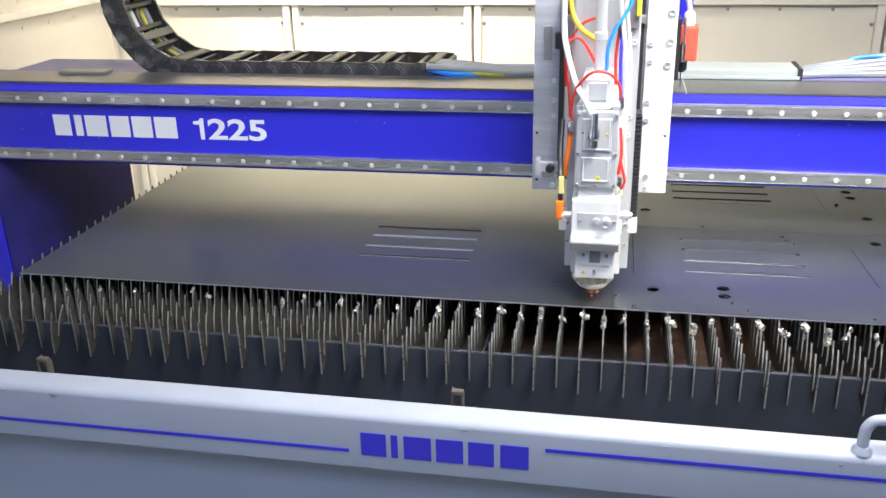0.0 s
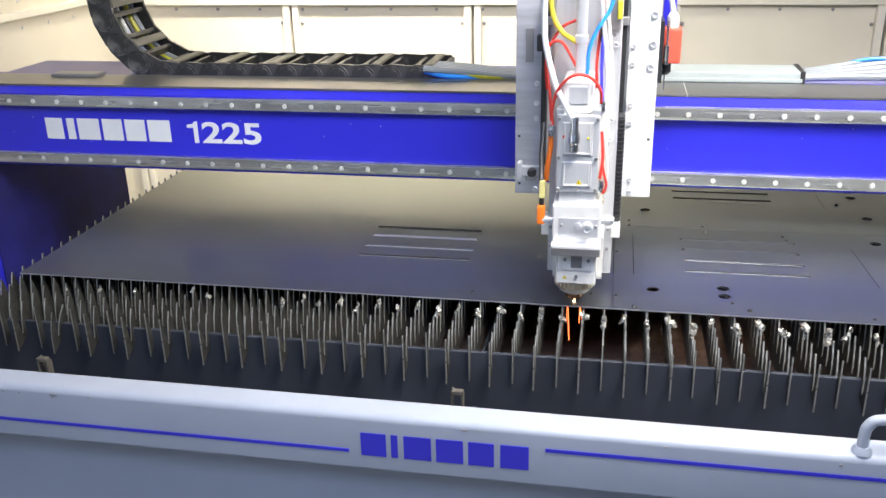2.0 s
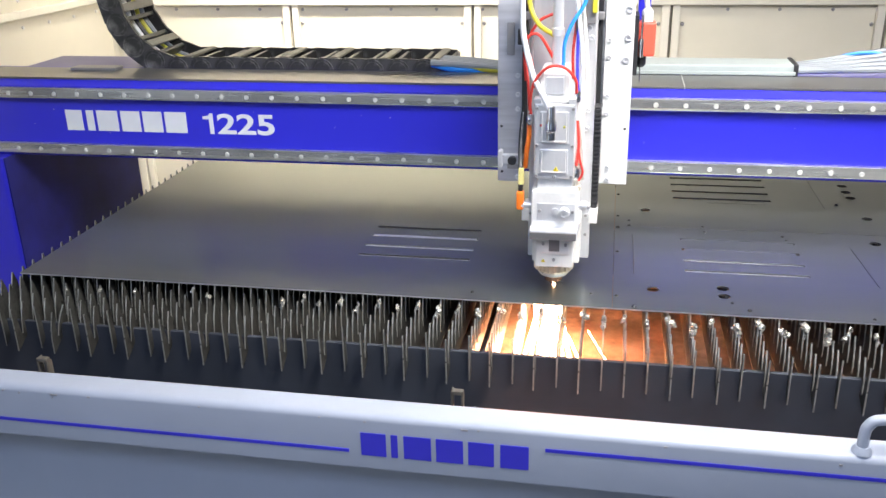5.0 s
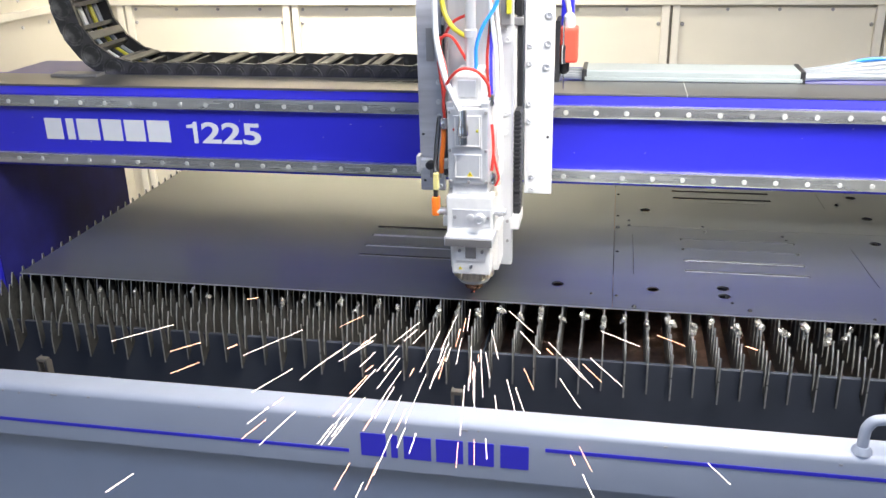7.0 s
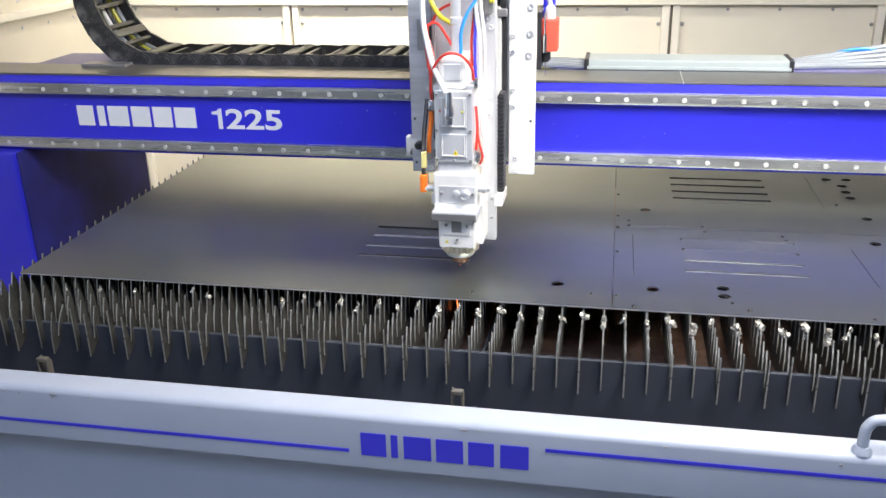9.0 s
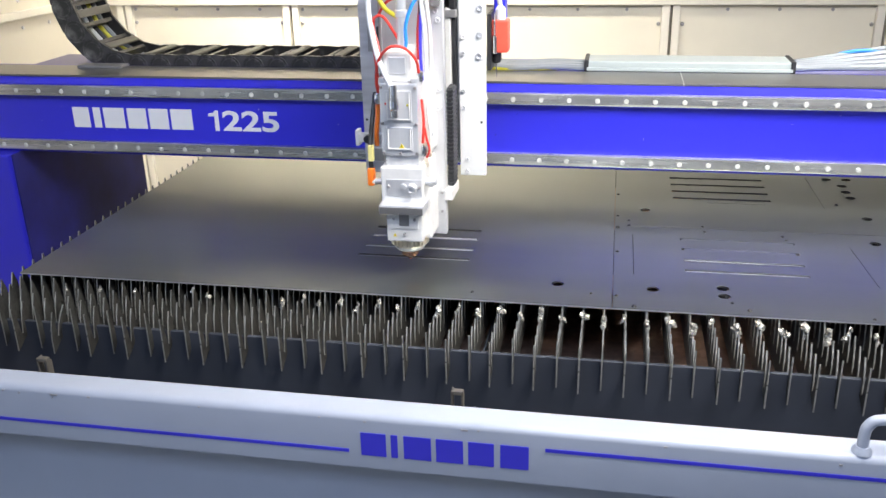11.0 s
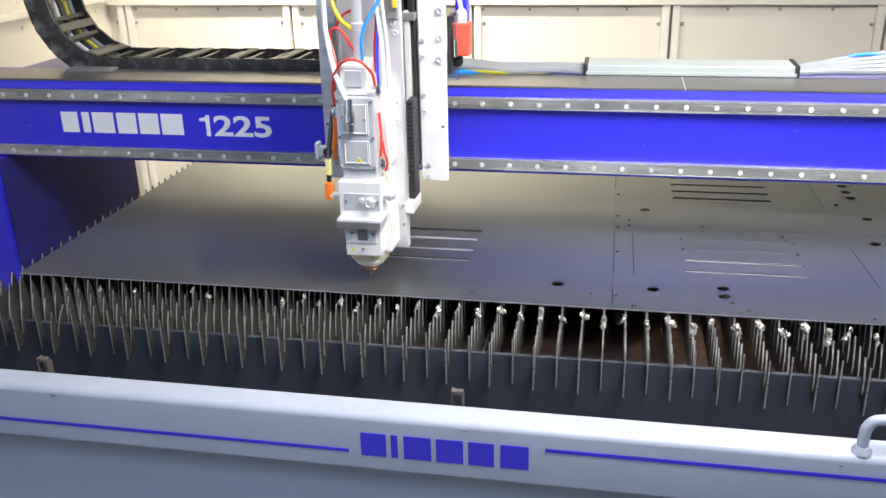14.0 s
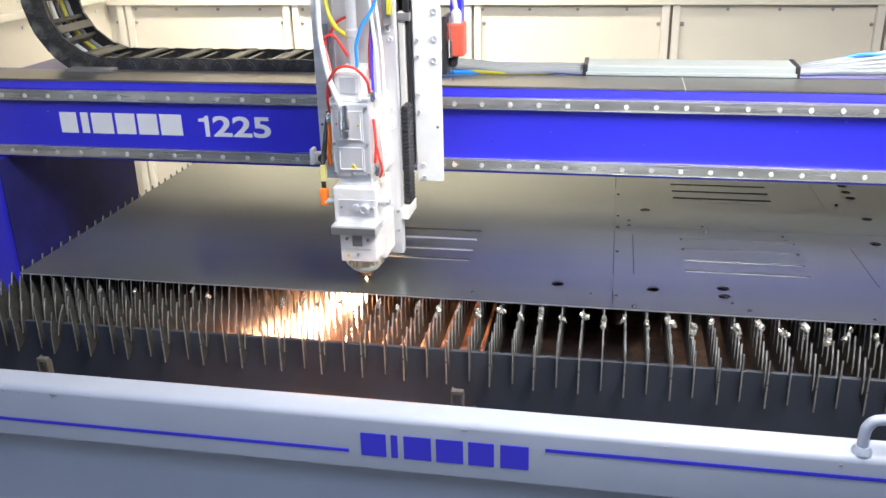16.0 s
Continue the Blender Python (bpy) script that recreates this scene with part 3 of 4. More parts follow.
def build_gantry():
    g = empty("gantry")
    tagged(g, "ultramarine blue cutting gantry beam with steel rails on two legs", "gantry")
    x0, x1 = -0.62, 2.78
    outline = [(BY + 0.016, 0.078), (BY + 0.200, 0.078), (BY + 0.200, 0.258), (BY + 0.036, 0.258), (BY + 0.016, 0.246)]
    part("beam", prism(outline, x0, x1, "x"), M_BLUE, g)
    part("lower_lip", box((x0, BY + 0.011, 0.0775), (x1, BY + 0.0155, 0.0825), 0.001), M_BLUE, g)
    part("top_plate", box((x0, BY + 0.034, 0.2585), (x1, BY + 0.165, 0.2635), 0.001), M_TOP, g, "worn machined steel top strip")
    part("top_joint", box((1.2275, BY + 0.0335, 0.2587), (1.2290, BY + 0.1655, 0.2640)), M_BOLT, g)
    part("rear_tray", box((-0.53, BY + 0.201, 0.216), (2.7, BY + 0.54, 0.2275), 0.002), M_TRAY, g, "violet-grey painted cable tray")
    part("stop_plate", box((-0.235, BY + 0.120, 0.2637), (-0.115, BY + 0.160, 0.271), 0.002), M_ALU_DARK, g)
    for z0, z1, off in ((0.2195, 0.2440, -0.2694), (0.0850, 0.1100, -0.2110)):
        rail = part("guide_rail", box((x0, BY, z0), (x1, BY + 0.0158, z1), 0.0022), M_RAIL, g, "ground steel guide rail with bolt caps")
        cap = finish("bolt_cap", lathe([(0.0053, 0.001), (0.0053, -0.0006), (0.0046, -0.0012)], (0, 0, 0), 14, "y"), M_BOLT)
        for k in range(-5, 51):
            ob = new("bolt_cap", cap)
            ob.parent = rail
            ob.location = (off + 0.06 * k, BY - 0.0002, (z0 + z1) / 2 - 0.001)
    for a, b in ((-0.199, -0.156), (-0.145, -0.126), (-0.118, -0.064), (-0.056, -0.007), (0.000, 0.049), (0.056, 0.110)):
        part("mark_block", box((a, BY + 0.0149, 0.1410), (b, BY + 0.0157, 0.1900)), M_MARK, g, "silver block of the maker's mark")
    part("model_number", prism([(0.1665, 0.1405), (0.1765, 0.1405), (0.1765, 0.1890), (0.1690, 0.1890), (0.1655, 0.1835), (0.1515, 0.1815), (0.1515, 0.1750), (0.1665, 0.1750)], BY + 0.0144, BY + 0.0156), M_MARK, g, "silver digit 1")
    part("model_number", fitted(lettering("225", 0.06), 0.1860, 0.3250, 0.1405, 0.1890, BY + 0.0150), M_MARK, g, "silver digits 225")
    for xa, xb in ((-0.62, -0.36), (2.52, 2.78)):
        part("leg", box((xa, BY - 0.034, -0.80), (xb, BY + 0.575, 0.0775), 0.006), M_BLUE_LEG, g)
        part("foot", box((xa - 0.01, BY - 0.04, FLOOR + 0.001), (xb + 0.01, BY + 0.58, -0.80), 0.004), M_BLACK, g)
    # navy plate over the leg's whole inner face, far darker than the leg paint
    part("leg_inner_plate", box((-0.3598, BY - 0.026, -0.70), (-0.3560, BY + 0.572, 0.0765), 0.001), M_NAVY, g, "mottled navy plate inside the leg")
    for x, z in ((-0.3595, 0.045), (-0.3595, 0.062)):
        part("slot", box((x - 0.001, BY + 0.05 + (0.08 if z > 0.05 else 0), z), (x + 0.001, BY + 0.085 + (0.08 if z > 0.05 else 0), z + 0.005)), M_BLACK, g)
    rng = random.Random(17)
    for k in range(26):
        x, z, w = rng.uniform(-0.35, 2.0), rng.uniform(0.116, 0.214), rng.uniform(0.0008, 0.0030)
        part("paint_chip", box((x, BY + 0.0153, z), (x + w, BY + 0.0157, z + rng.uniform(0.0006, 0.0016)), 0.0001), M_BOLT if k % 3 else M_NAVY, g)
    # cable duct and loose cables behind the beam
    part("cable_duct", box((1.02, BY + 0.172, 0.2565), (1.468, BY + 0.262, 0.286), 0.004), M_CONDUIT, g, "grey-green cable duct")
    part("duct_foot", box((1.02, BY + 0.166, 0.2645), (1.468, BY + 0.171, 0.272), 0.001), M_CONDUIT, g)
    for x in (1.02, 1.470):
        part("duct_end", box((x - 0.006, BY + 0.169, 0.2563), (x + 0.004, BY + 0.265, 0.288), 0.002), M_BLACK, g)
    for k in range(5):
        y = BY + 0.182 + 0.017 * k
        part("grey_cable", tube([(1.472, y, 0.272), (1.54, y + 0.004, 0.274 + 0.002 * k), (1.65, y - 0.01 + 0.012 * k, 0.279 + 0.004 * k), (1.85, y + 0.02 * k, 0.286 + 0.008 * k), (2.2, y + 0.03 * k, 0.29 + 0.010 * k)], 0.0072, 8), M_GREYCABLE, g, "", True)
        part("grey_cable", tube([(1.015, y, 0.268 + 0.002 * (k % 2)), (0.94, y + 0.004, 0.270), (0.85, y - 0.006, 0.268), (0.75, y, 0.276), (0.66, y - 0.002, 0.282)], 0.0075, 8), M_GREYCABLE, g, "", True)
    part("yellow_cable", tube([(0.66, BY + 0.20, 0.275), (0.78, BY + 0.178, 0.268), (0.86, BY + 0.176, 0.266), (0.95, BY + 0.19, 0.266)], 0.006, 8), M_YELLOW, g, "", True)
    part("blue_cable", tube([(0.66, BY + 0.19, 0.275), (0.72, BY + 0.178, 0.266), (0.80, BY + 0.182, 0.265), (0.9, BY + 0.20, 0.266)], 0.006, 8), M_BLUEH, g, "", True)
    part("blue_hose", tube([(1.54, BY + 0.26, 0.276), (1.59, BY + 0.27, 0.292), (1.64, BY + 0.275, 0.298), (1.69, BY + 0.27, 0.290), (1.76, BY + 0.27, 0.286)], 0.0045, 8), M_BLUEH, g, "", True)
    return g


# ---- the energy chain: links that roll with the carriage ----
CH_PITCH, CH_R, CH_X, CH_Z, CH_Y = 0.0625, 0.182, 0.700, 0.2590, BY + 0.268
CH_W, CH_H = 0.075, 0.0305


def build_chain():
    chain = empty("energy_chain")
    tagged(chain, "black nylon energy chain full of cables on the gantry tray", "energy chain")
    half = CH_PITCH / 2
    disc = []
    for y, out in ((-CH_W, -1), (CH_W, 1)):
        bm = bmesh.new()
        arc = [(-half * 0.9 - CH_H * 0.98 * math.cos(a * math.pi / 12), CH_H * 0.98 * math.sin(a * math.pi / 12)) for a in range(-6, 7)]
        arc += [(half * 0.80, CH_H * 0.90), (half * 1.02, CH_H * 0.55), (half * 1.02, -CH_H * 0.60), (half * 0.80, -CH_H)]
        joined(bm, prism(arc, y - 0.004, y + 0.004, "y"))
        disc.append(bm)
    side_mesh = [finish("side_plate", b, M_CHAIN) for b in disc]
    bm = lathe([(0.0282, 0.0), (0.0280, -0.0010), (0.0268, -0.0018), (0.0254, -0.0010), (0.0215, -0.0010), (0.0205, -0.0018), (0.0195, -0.0010), (0.004, -0.0010)], (0, 0, 0), 24, "y")
    pivot_mesh = finish("pivot_disc", bm, M_CHAIN_DISC, False)
    bar_mesh = finish("crossbar", box((-0.0105, -CH_W, CH_H * 0.80), (0.0105, CH_W, CH_H * 1.02), 0.003), M_BAR)
    under_mesh = finish("underbar", box((-0.014, -CH_W, -CH_H), (0.014, CH_W, -CH_H * 0.8), 0.002), M_CHAIN)
    stay_mesh = finish("stay", box((-0.0055, -CH_W, -0.004), (0.0055, CH_W, 0.0215), 0.002), M_CHAIN)
    colours = (M_GREYCABLE, M_BLUEH, M_BLACK, M_YELLOW, M_WHITE, M_BLACK, M_MARK_BLUE, M_YELLOW, M_GREYCABLE)
    cable_meshes = []
    for k, m in enumerate(colours):
        r = (0.0068, 0.0055, 0.007, 0.0055, 0.006, 0.0065, 0.005, 0.0058, 0.007)[k]
        cable_meshes.append(finish("cable", tube([(-half * 1.06, 0, 0), (half * 1.06, 0, 0)], r, 8, 1), m, True))
    links = []
    for n in range(37):
        link = new("link", bpy.data.meshes["underbar"])
        link.parent = chain
        for me in side_mesh:
            o = new("side_plate", me)
            o.parent = link
        o = new("pivot_disc", pivot_mesh)
        o.parent, o.location = link, (-half * 0.9, -CH_W - 0.0037, 0)
        o = new("stay", stay_mesh)
        o.parent, o.location = link, (half * 0.9, 0, 0.002)
        if n % 2 == 0:
            o = new("crossbar", bar_mesh)
            o.parent = link
        for k, me in enumerate(cable_meshes):
            o = new("cable", me)
            o.parent, o.location = link, (0, -CH_W + 0.018 + 0.0150 * k, -0.011 + 0.004 * ((k * 7) % 3))
        links.append(link)
    return chain, links


def link_pose(n, xc):
    """The pose of link n of the chain when the bend's centre stands at xc."""
    s = CH_PITCH * (n + 0.5)
    flat = CH_X - xc
    zc = CH_Z + CH_R
    if s < flat:
        return pose(CH_X - s, CH_Y, CH_Z)
    a = (s - flat) / CH_R
    if a < math.pi:
        return pose(xc - CH_R * math.sin(a), CH_Y, zc - CH_R * math.cos(a), 0, math.degrees(a), 0)
    return pose(xc + (s - flat - math.pi * CH_R), CH_Y, zc + CH_R, 0, 180, 0)


# ---- the carriage on the beam ----
YC = 0.215


def screw_mesh(name, r, mat):
    return finish(name, lathe([(r, 0.001), (r, -0.003), (r * 0.85, -0.004), (r * 0.5, -0.004), (r * 0.45, -0.0015)], (0, 0, 0), 14, "y"), mat)


def build_carriage():
    c = empty("head_carriage")
    tagged(c, "milled aluminium carriage that carries the laser head along the beam", "machine carriage")
    part("left_plate", box((0.943, YC, 0.133), (0.988, YC + 0.012, 0.62), 0.001), M_BRUSH, c)
    part("right_plate", box((1.134, YC, 0.134), (1.184, YC + 0.012, 0.62), 0.001), M_PLATE, c)
    part("back_plate", box((0.986, YC + 0.010, 0.16), (1.136, YC + 0.024, 0.62), 0.001), M_ALU, c)
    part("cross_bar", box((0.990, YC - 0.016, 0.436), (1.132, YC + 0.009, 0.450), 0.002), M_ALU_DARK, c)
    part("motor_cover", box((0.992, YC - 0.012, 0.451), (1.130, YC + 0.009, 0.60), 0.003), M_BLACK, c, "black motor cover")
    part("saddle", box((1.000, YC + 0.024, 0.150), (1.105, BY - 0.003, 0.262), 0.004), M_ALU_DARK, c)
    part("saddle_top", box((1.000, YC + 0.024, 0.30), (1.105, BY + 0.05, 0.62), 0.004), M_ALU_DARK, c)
    part("guide_strip", box((0.988, YC - 0.008, 0.165), (0.998, YC + 0.0095, 0.60), 0.002), M_BLACK, c, "black guide strip")
    part("guide_strip", box((1.122, YC - 0.006, 0.165), (1.130, YC + 0.0095, 0.60), 0.002), M_BLACK, c)
    part("edge_rail", box((1.110, YC - 0.012, 0.20), (1.121, YC + 0.009, 0.60), 0.002), M_ALU_LIGHT, c)
    bolt = screw_mesh("screw", 0.0048, M_ALU)
    big = screw_mesh("screw", 0.0070, M_ALU)
    for x, z in ((0.980, 0.300), (0.980, 0.273), (0.980, 0.161), (0.980, 0.142), (0.980, 0.335), (1.142, 0.300), (1.142, 0.268), (1.148, 0.166), (1.148, 0.142), (1.142, 0.40), (1.142, 0.37)):
        o = new("screw", bolt)
        o.parent, o.location = c, (x, YC, z)
    for x, z in ((1.174, 0.452), (1.174, 0.404), (1.172, 0.365)):
        o = new("screw", big)
        o.parent, o.location = c, (x, YC, z)
    for x, z in ((0.950, 0.240), (1.176, 0.240), (0.951, 0.152)):
        part("drilled_hole", lathe([(0.0025, 0.0005), (0.0025, -0.0006)], (x, YC, z), 10, "y"), M_BLACK, c)
    part("strip_stop", box((0.980, YC - 0.014, 0.392), (0.991, YC - 0.001, 0.420), 0.002), M_BLACK, c)
    part("bracket", box((0.962, YC - 0.010, 0.160), (0.984, YC - 0.0005, 0.186), 0.002), M_ALU_DARK, c)
    part("cover_strip", box((0.960, YC - 0.003, 0.372), (0.974, YC - 0.0005, 0.430), 0.001), M_ALU_DARK, c)
    # red pneumatic sensor with its cable and the chromed plunger
    red = part("sensor", box((1.190, 0.245, 0.366), (1.222, 0.285, 0.426), 0.004), M_REDBOX, c, "red sensor housing beside the plate")
    part("plug", lathe([(0.006, 0.345), (0.010, 0.350), (0.010, 0.364), (0.005, 0.372)], (1.198, 0.262, 0), 12), M_BLACK, red)
    part("plunger", lathe([(0.0045, 0.366), (0.0045, 0.398), (0.002, 0.400), (0.002, 0.440)], (1.198, 0.240, 0), 12), M_CHROME, red)
    part("tip", lathe([(0.0012, 0.318), (0.0012, 0.345)], (1.198, 0.262, 0), 8), M_CHROME, red)
    part("cap", lathe([(0.010, 0.426), (0.010, 0.444), (0.006, 0.450)], (1.206, 0.262, 0), 14), M_WHITE, red)
    part("lead", tube([(1.206, 0.262, 0.448), (1.200, 0.262, 0.475), (1.185, 0.275, 0.50), (1.178, 0.29, 0.56)], 0.0045, 8), M_CLEAR, red, "", True)
    part("sensor_bracket", box((1.184, 0.232, 0.335), (1.192, 0.30, 0.44), 0.001), M_BLACK, c)
    part("blue_cover", box((1.190, 0.287, 0.39), (1.212, 0.32, 0.56), 0.002), M_BLUE, c)
    return c


# ---- the laser cutting head ----
def build_head():
    h = empty("laser_cutting_head")
    tagged(h, "silver laser cutting head with coloured hoses and a copper nozzle", "laser head")
    part("mount_plate", box((1.012, 0.100, 0.030), (1.121, 0.118, 0.56), 0.003), M_ALU, h)
    part("mount_flange", box((1.118, 0.096, 0.098), (1.1335, 0.165, 0.118), 0.002), M_ALU_LIGHT, h)
    bellows = part("bellows", box((1.122, 0.122, 0.118), (1.1310, 0.158, 0.30)), M_BLACK, h, "black folded bellows")
    fold = finish("fold", box((1.1205, 0.120, 0.0), (1.1330, 0.160, 0.0045), 0.001), M_BLACK)
    for k in range(24):
        o = new("fold", fold)
        o.parent, o.location = bellows, (0, 0, 0.120 + k * 0.0075)
    up = part("upper_housing", box((1.029, 0.004, 0.206), (1.094, 0.100, 0.330), 0.003), M_ALU, h)
    for z0, z1 in ((0.215, 0.256), (0.266, 0.318)):
        part("cover_plate", box((1.038, 0.0015, z0), (1.084, 0.0045, z1), 0.0012), M_ALU, up)
        bm = bmesh.new()
        for lo, hi in (((1.041, -0.0002, z0 + 0.003), (1.0425, 0.002, z1 - 0.003)), ((1.0795, -0.0002, z0 + 0.003), (1.081, 0.002, z1 - 0.003)), ((1.041, -0.0002, z0 + 0.003), (1.081, 0.002, z0 + 0.0045))):
            box(lo, hi, 0.0004, bm)
        part("rib", bm, M_ALU_LIGHT, up)
    part("warning_label", prism([(1.0605, 0.2205), (1.0695, 0.2205), (1.065, 0.2285)], 0.0004, 0.0014, "y"), M_LABEL, up, "yellow warning triangle")
    part("warning_sign", box((1.0644, 0.0000, 0.2222), (1.0656, 0.0005, 0.2255)), M_BLACK, up)
    small = screw_mesh("screw", 0.0026, M_ALU_DARK)
    for x, z in ((1.033, 0.211), (1.0905, 0.211), (1.062, 0.2105), (1.033, 0.262), (1.0905, 0.262), (1.033, 0.323), (1.0905, 0.323)):
        o = new("screw", small)
        o.parent, o.location = up, (x, 0.004, z)
    part("top_cap", box((1.036, 0.012, 0.330), (1.083, 0.092, 0.382), 0.006), M_ALU_LIGHT, h)
    part("top_window", box((1.046, 0.0095, 0.345), (1.074, 0.0125, 0.372), 0.003), M_ALU, h)
    part("side_housing", box((1.092, 0.040, 0.200), (1.106, 0.102, 0.335), 0.004), M_ALU_LIGHT, h)
    part("cable_arm", box((0.964, 0.084, 0.206), (1.013, 0.098, 0.222), 0.002), M_ALU, h)
    part("arm_knob", lathe([(0.006, 0.0), (0.0075, -0.003), (0.0075, -0.012), (0.005, -0.014)], (0.985, 0.084, 0.215), 14, "y"), M_BLACK, h)
    part("arm_clip", box((0.960, 0.080, 0.200), (0.967, 0.101, 0.229), 0.002), M_ALU, h)
    part("neck", box((1.034, 0.010, 0.184), (1.092, 0.098, 0.208), 0.002), M_ALU, h)
    mid = part("middle_block", box((1.026, -0.002, 0.120), (1.102, 0.100, 0.187), 0.003), M_ALU_LIGHT, h)
    part("recess_plate", box((1.036, -0.0035, 0.136), (1.098, -0.001, 0.166), 0.001), M_ALU, mid)
    part("adjuster", lathe([(0.0095, 0.002), (0.0095, -0.006), (0.0085, -0.007), (0.0085, -0.013), (0.0045, -0.0135), (0.0040, -0.0100)], (1.081, -0.002, 0.151), 22, "y"), M_ALU, mid, "turned steel adjuster knob", True)
    part("adjuster", lathe([(0.006, 0.002), (0.006, -0.005), (0.003, -0.006)], (1.066, -0.002, 0.153), 16, "y"), M_ALU, mid, "", True)
    for x in (1.0405, 1.0945):
        o = new("screw", small)
        o.parent, o.location = mid, (x, -0.003, 0.153)
    part("gas_fitting", lathe([(0.0065, 0.0), (0.0065, 0.008), (0.0085, 0.009), (0.0085, 0.016), (0.0055, 0.017), (0.0055, 0.022)], (1.100, 0.010, 0.160), 16, "x"), M_ALU, h, "chrome gas fitting", True)
    part("left_fitting", lathe([(0.0055, 0.0), (0.0055, -0.014), (0.008, -0.015), (0.008, -0.022)], (1.027, 0.010, 0.158), 16, "x"), M_ALU, h, "", True)
    part("cable_plug", box((1.0005, 0.002, 0.150), (1.013, 0.018, 0.182), 0.004), M_ORANGE, h, "orange cable plug")
    part("cable_tag", box((1.0035, 0.004, 0.194), (1.0125, 0.016, 0.222), 0.002), M_TAG, h)
    part("lip", box((1.025, -0.022, 0.109), (1.104, 0.02, 0.1245), 0.002), M_ALU, h)
    part("lip_front", box((1.0265, -0.0240, 0.1092), (1.1025, -0.0215, 0.1215), 0.0006), M_STEEL_BAND, h)
    low = part("lens_block", box((1.034, -0.006, 0.053), (1.098, 0.092, 0.110), 0.003), M_ALU_LIGHT, h)
    part("lens_drawer", box((1.042, -0.0085, 0.078), (1.091, -0.005, 0.1085), 0.0012), M_ALU_LIGHT, low)
    part("drawer_window", box((1.0575, -0.0105, 0.084), (1.0750, -0.008, 0.1075), 0.0008), M_STEEL_BAND, low, "dark drawer window")
    for x, z in ((1.048, 0.097), (1.085, 0.096), (1.066, 0.068)):
        o = new("screw", small)
        o.parent, o.location = low, (x, -0.0085 if z > 0.08 else -0.0065, z)
    part("warning_label", prism([(1.045, 0.0625), (1.0515, 0.0625), (1.0482, 0.0685)], -0.0068, -0.0058, "y"), M_LABEL, low)
    part("side_cheek", box((1.026, 0.030, 0.048), (1.036, 0.096, 0.122), 0.003), M_ALU_LIGHT, h)
    part("side_cheek", box((1.096, 0.030, 0.048), (1.107, 0.096, 0.122), 0.003), M_ALU_LIGHT, h)
    for x, z in ((1.0165, 0.112), (1.0165, 0.078), (1.1135, 0.112), (1.1135, 0.076)):
        o = new("screw", small)
        o.parent, o.location = h, (x, 0.100, z)
    part("clamp_ring", lathe([(0.029, 0.054), (0.0305, 0.0515), (0.0305, 0.0345), (0.029, 0.031), (0.025, 0.029)], (1.063, 0.044, 0), 32), M_BRASS, h, "ribbed pale brass clamp ring")
    rib = finish("ring_rib", box((0.0285, -0.0021, 0.0345), (0.0345, 0.0021, 0.0515), 0.001), M_BRASS)
    for k in range(24):
        o = new("ring_rib", rib)
        o.parent, o.location, o.rotation_euler = h, (1.063, 0.044, 0), (0, 0, 2 * math.pi * k / 24)
    part("nozzle_cone", lathe([(0.0285, 0.0305), (0.0278, 0.0280), (0.0250, 0.0240), (0.0195, 0.0210), (0.0135, 0.0195)], (1.063, 0.044, 0), 28), M_ALU_LIGHT, h, "pale ceramic nozzle cone", True)
    part("nozzle", lathe([(0.0125, 0.0197), (0.0155, 0.0180), (0.0155, 0.0118), (0.0115, 0.0092), (0.0070, 0.0055), (0.0030, 0.0022), (0.0012, 0.0020)], (1.063, 0.044, 0), 24), M_COPPER, h, "copper nozzle", True)
    part("hot_spot", lathe([(0.0006, 0.0022), (0.0015, 0.0016), (0.0015, 0.0010), (0.0006, 0.0004)], (1.063, 0.044, 0), 10), M_EMBER_LOW, h, "glowing spot under the nozzle")
    # hoses
    part("white_hose", tube([(1.003, 0.060, 0.56), (1.003, 0.055, 0.46), (1.008, 0.045, 0.42), (1.024, 0.022, 0.372), (1.042, -0.002, 0.345), (1.0535, -0.010, 0.325)], 0.0048, 10), M_WHITE, h, "white hose", True)
    part("hose_plug", lathe([(0.0058, 0.322), (0.0066, 0.318), (0.0066, 0.300), (0.0088, 0.296), (0.0088, 0.282), (0.0070, 0.280), (0.0070, 0.268), (0.004, 0.266)], (1.0565, -0.010, 0.008), 16), M_CHROME, h, "chrome hose plug", True)
    part("fibre_tube", lathe([(0.0085, 0.378), (0.0085, 0.43), (0.0105, 0.432), (0.0105, 0.442), (0.0085, 0.444), (0.0085, 0.56)], (1.0600, 0.052, 0), 20), M_ALU, h, "chrome fibre tube", True)
    part("blue_hose", tube([(1.110, 0.050, 0.56), (1.104, 0.045, 0.49), (1.082, 0.035, 0.45), (1.072, 0.032, 0.42), (1.071, 0.034, 0.390), (1.066, 0.040, 0.376)], 0.0030, 8), M_BLUEH, h, "light blue hose", True)
    part("yellow_cable", tube([(1.008, 0.080, 0.56), (1.012, 0.072, 0.48), (1.028, 0.060, 0.448), (1.044, 0.052, 0.437), (1.054, 0.050, 0.432)], 0.0040, 8), M_YELLOW, h, "yellow-green earth cable", True)
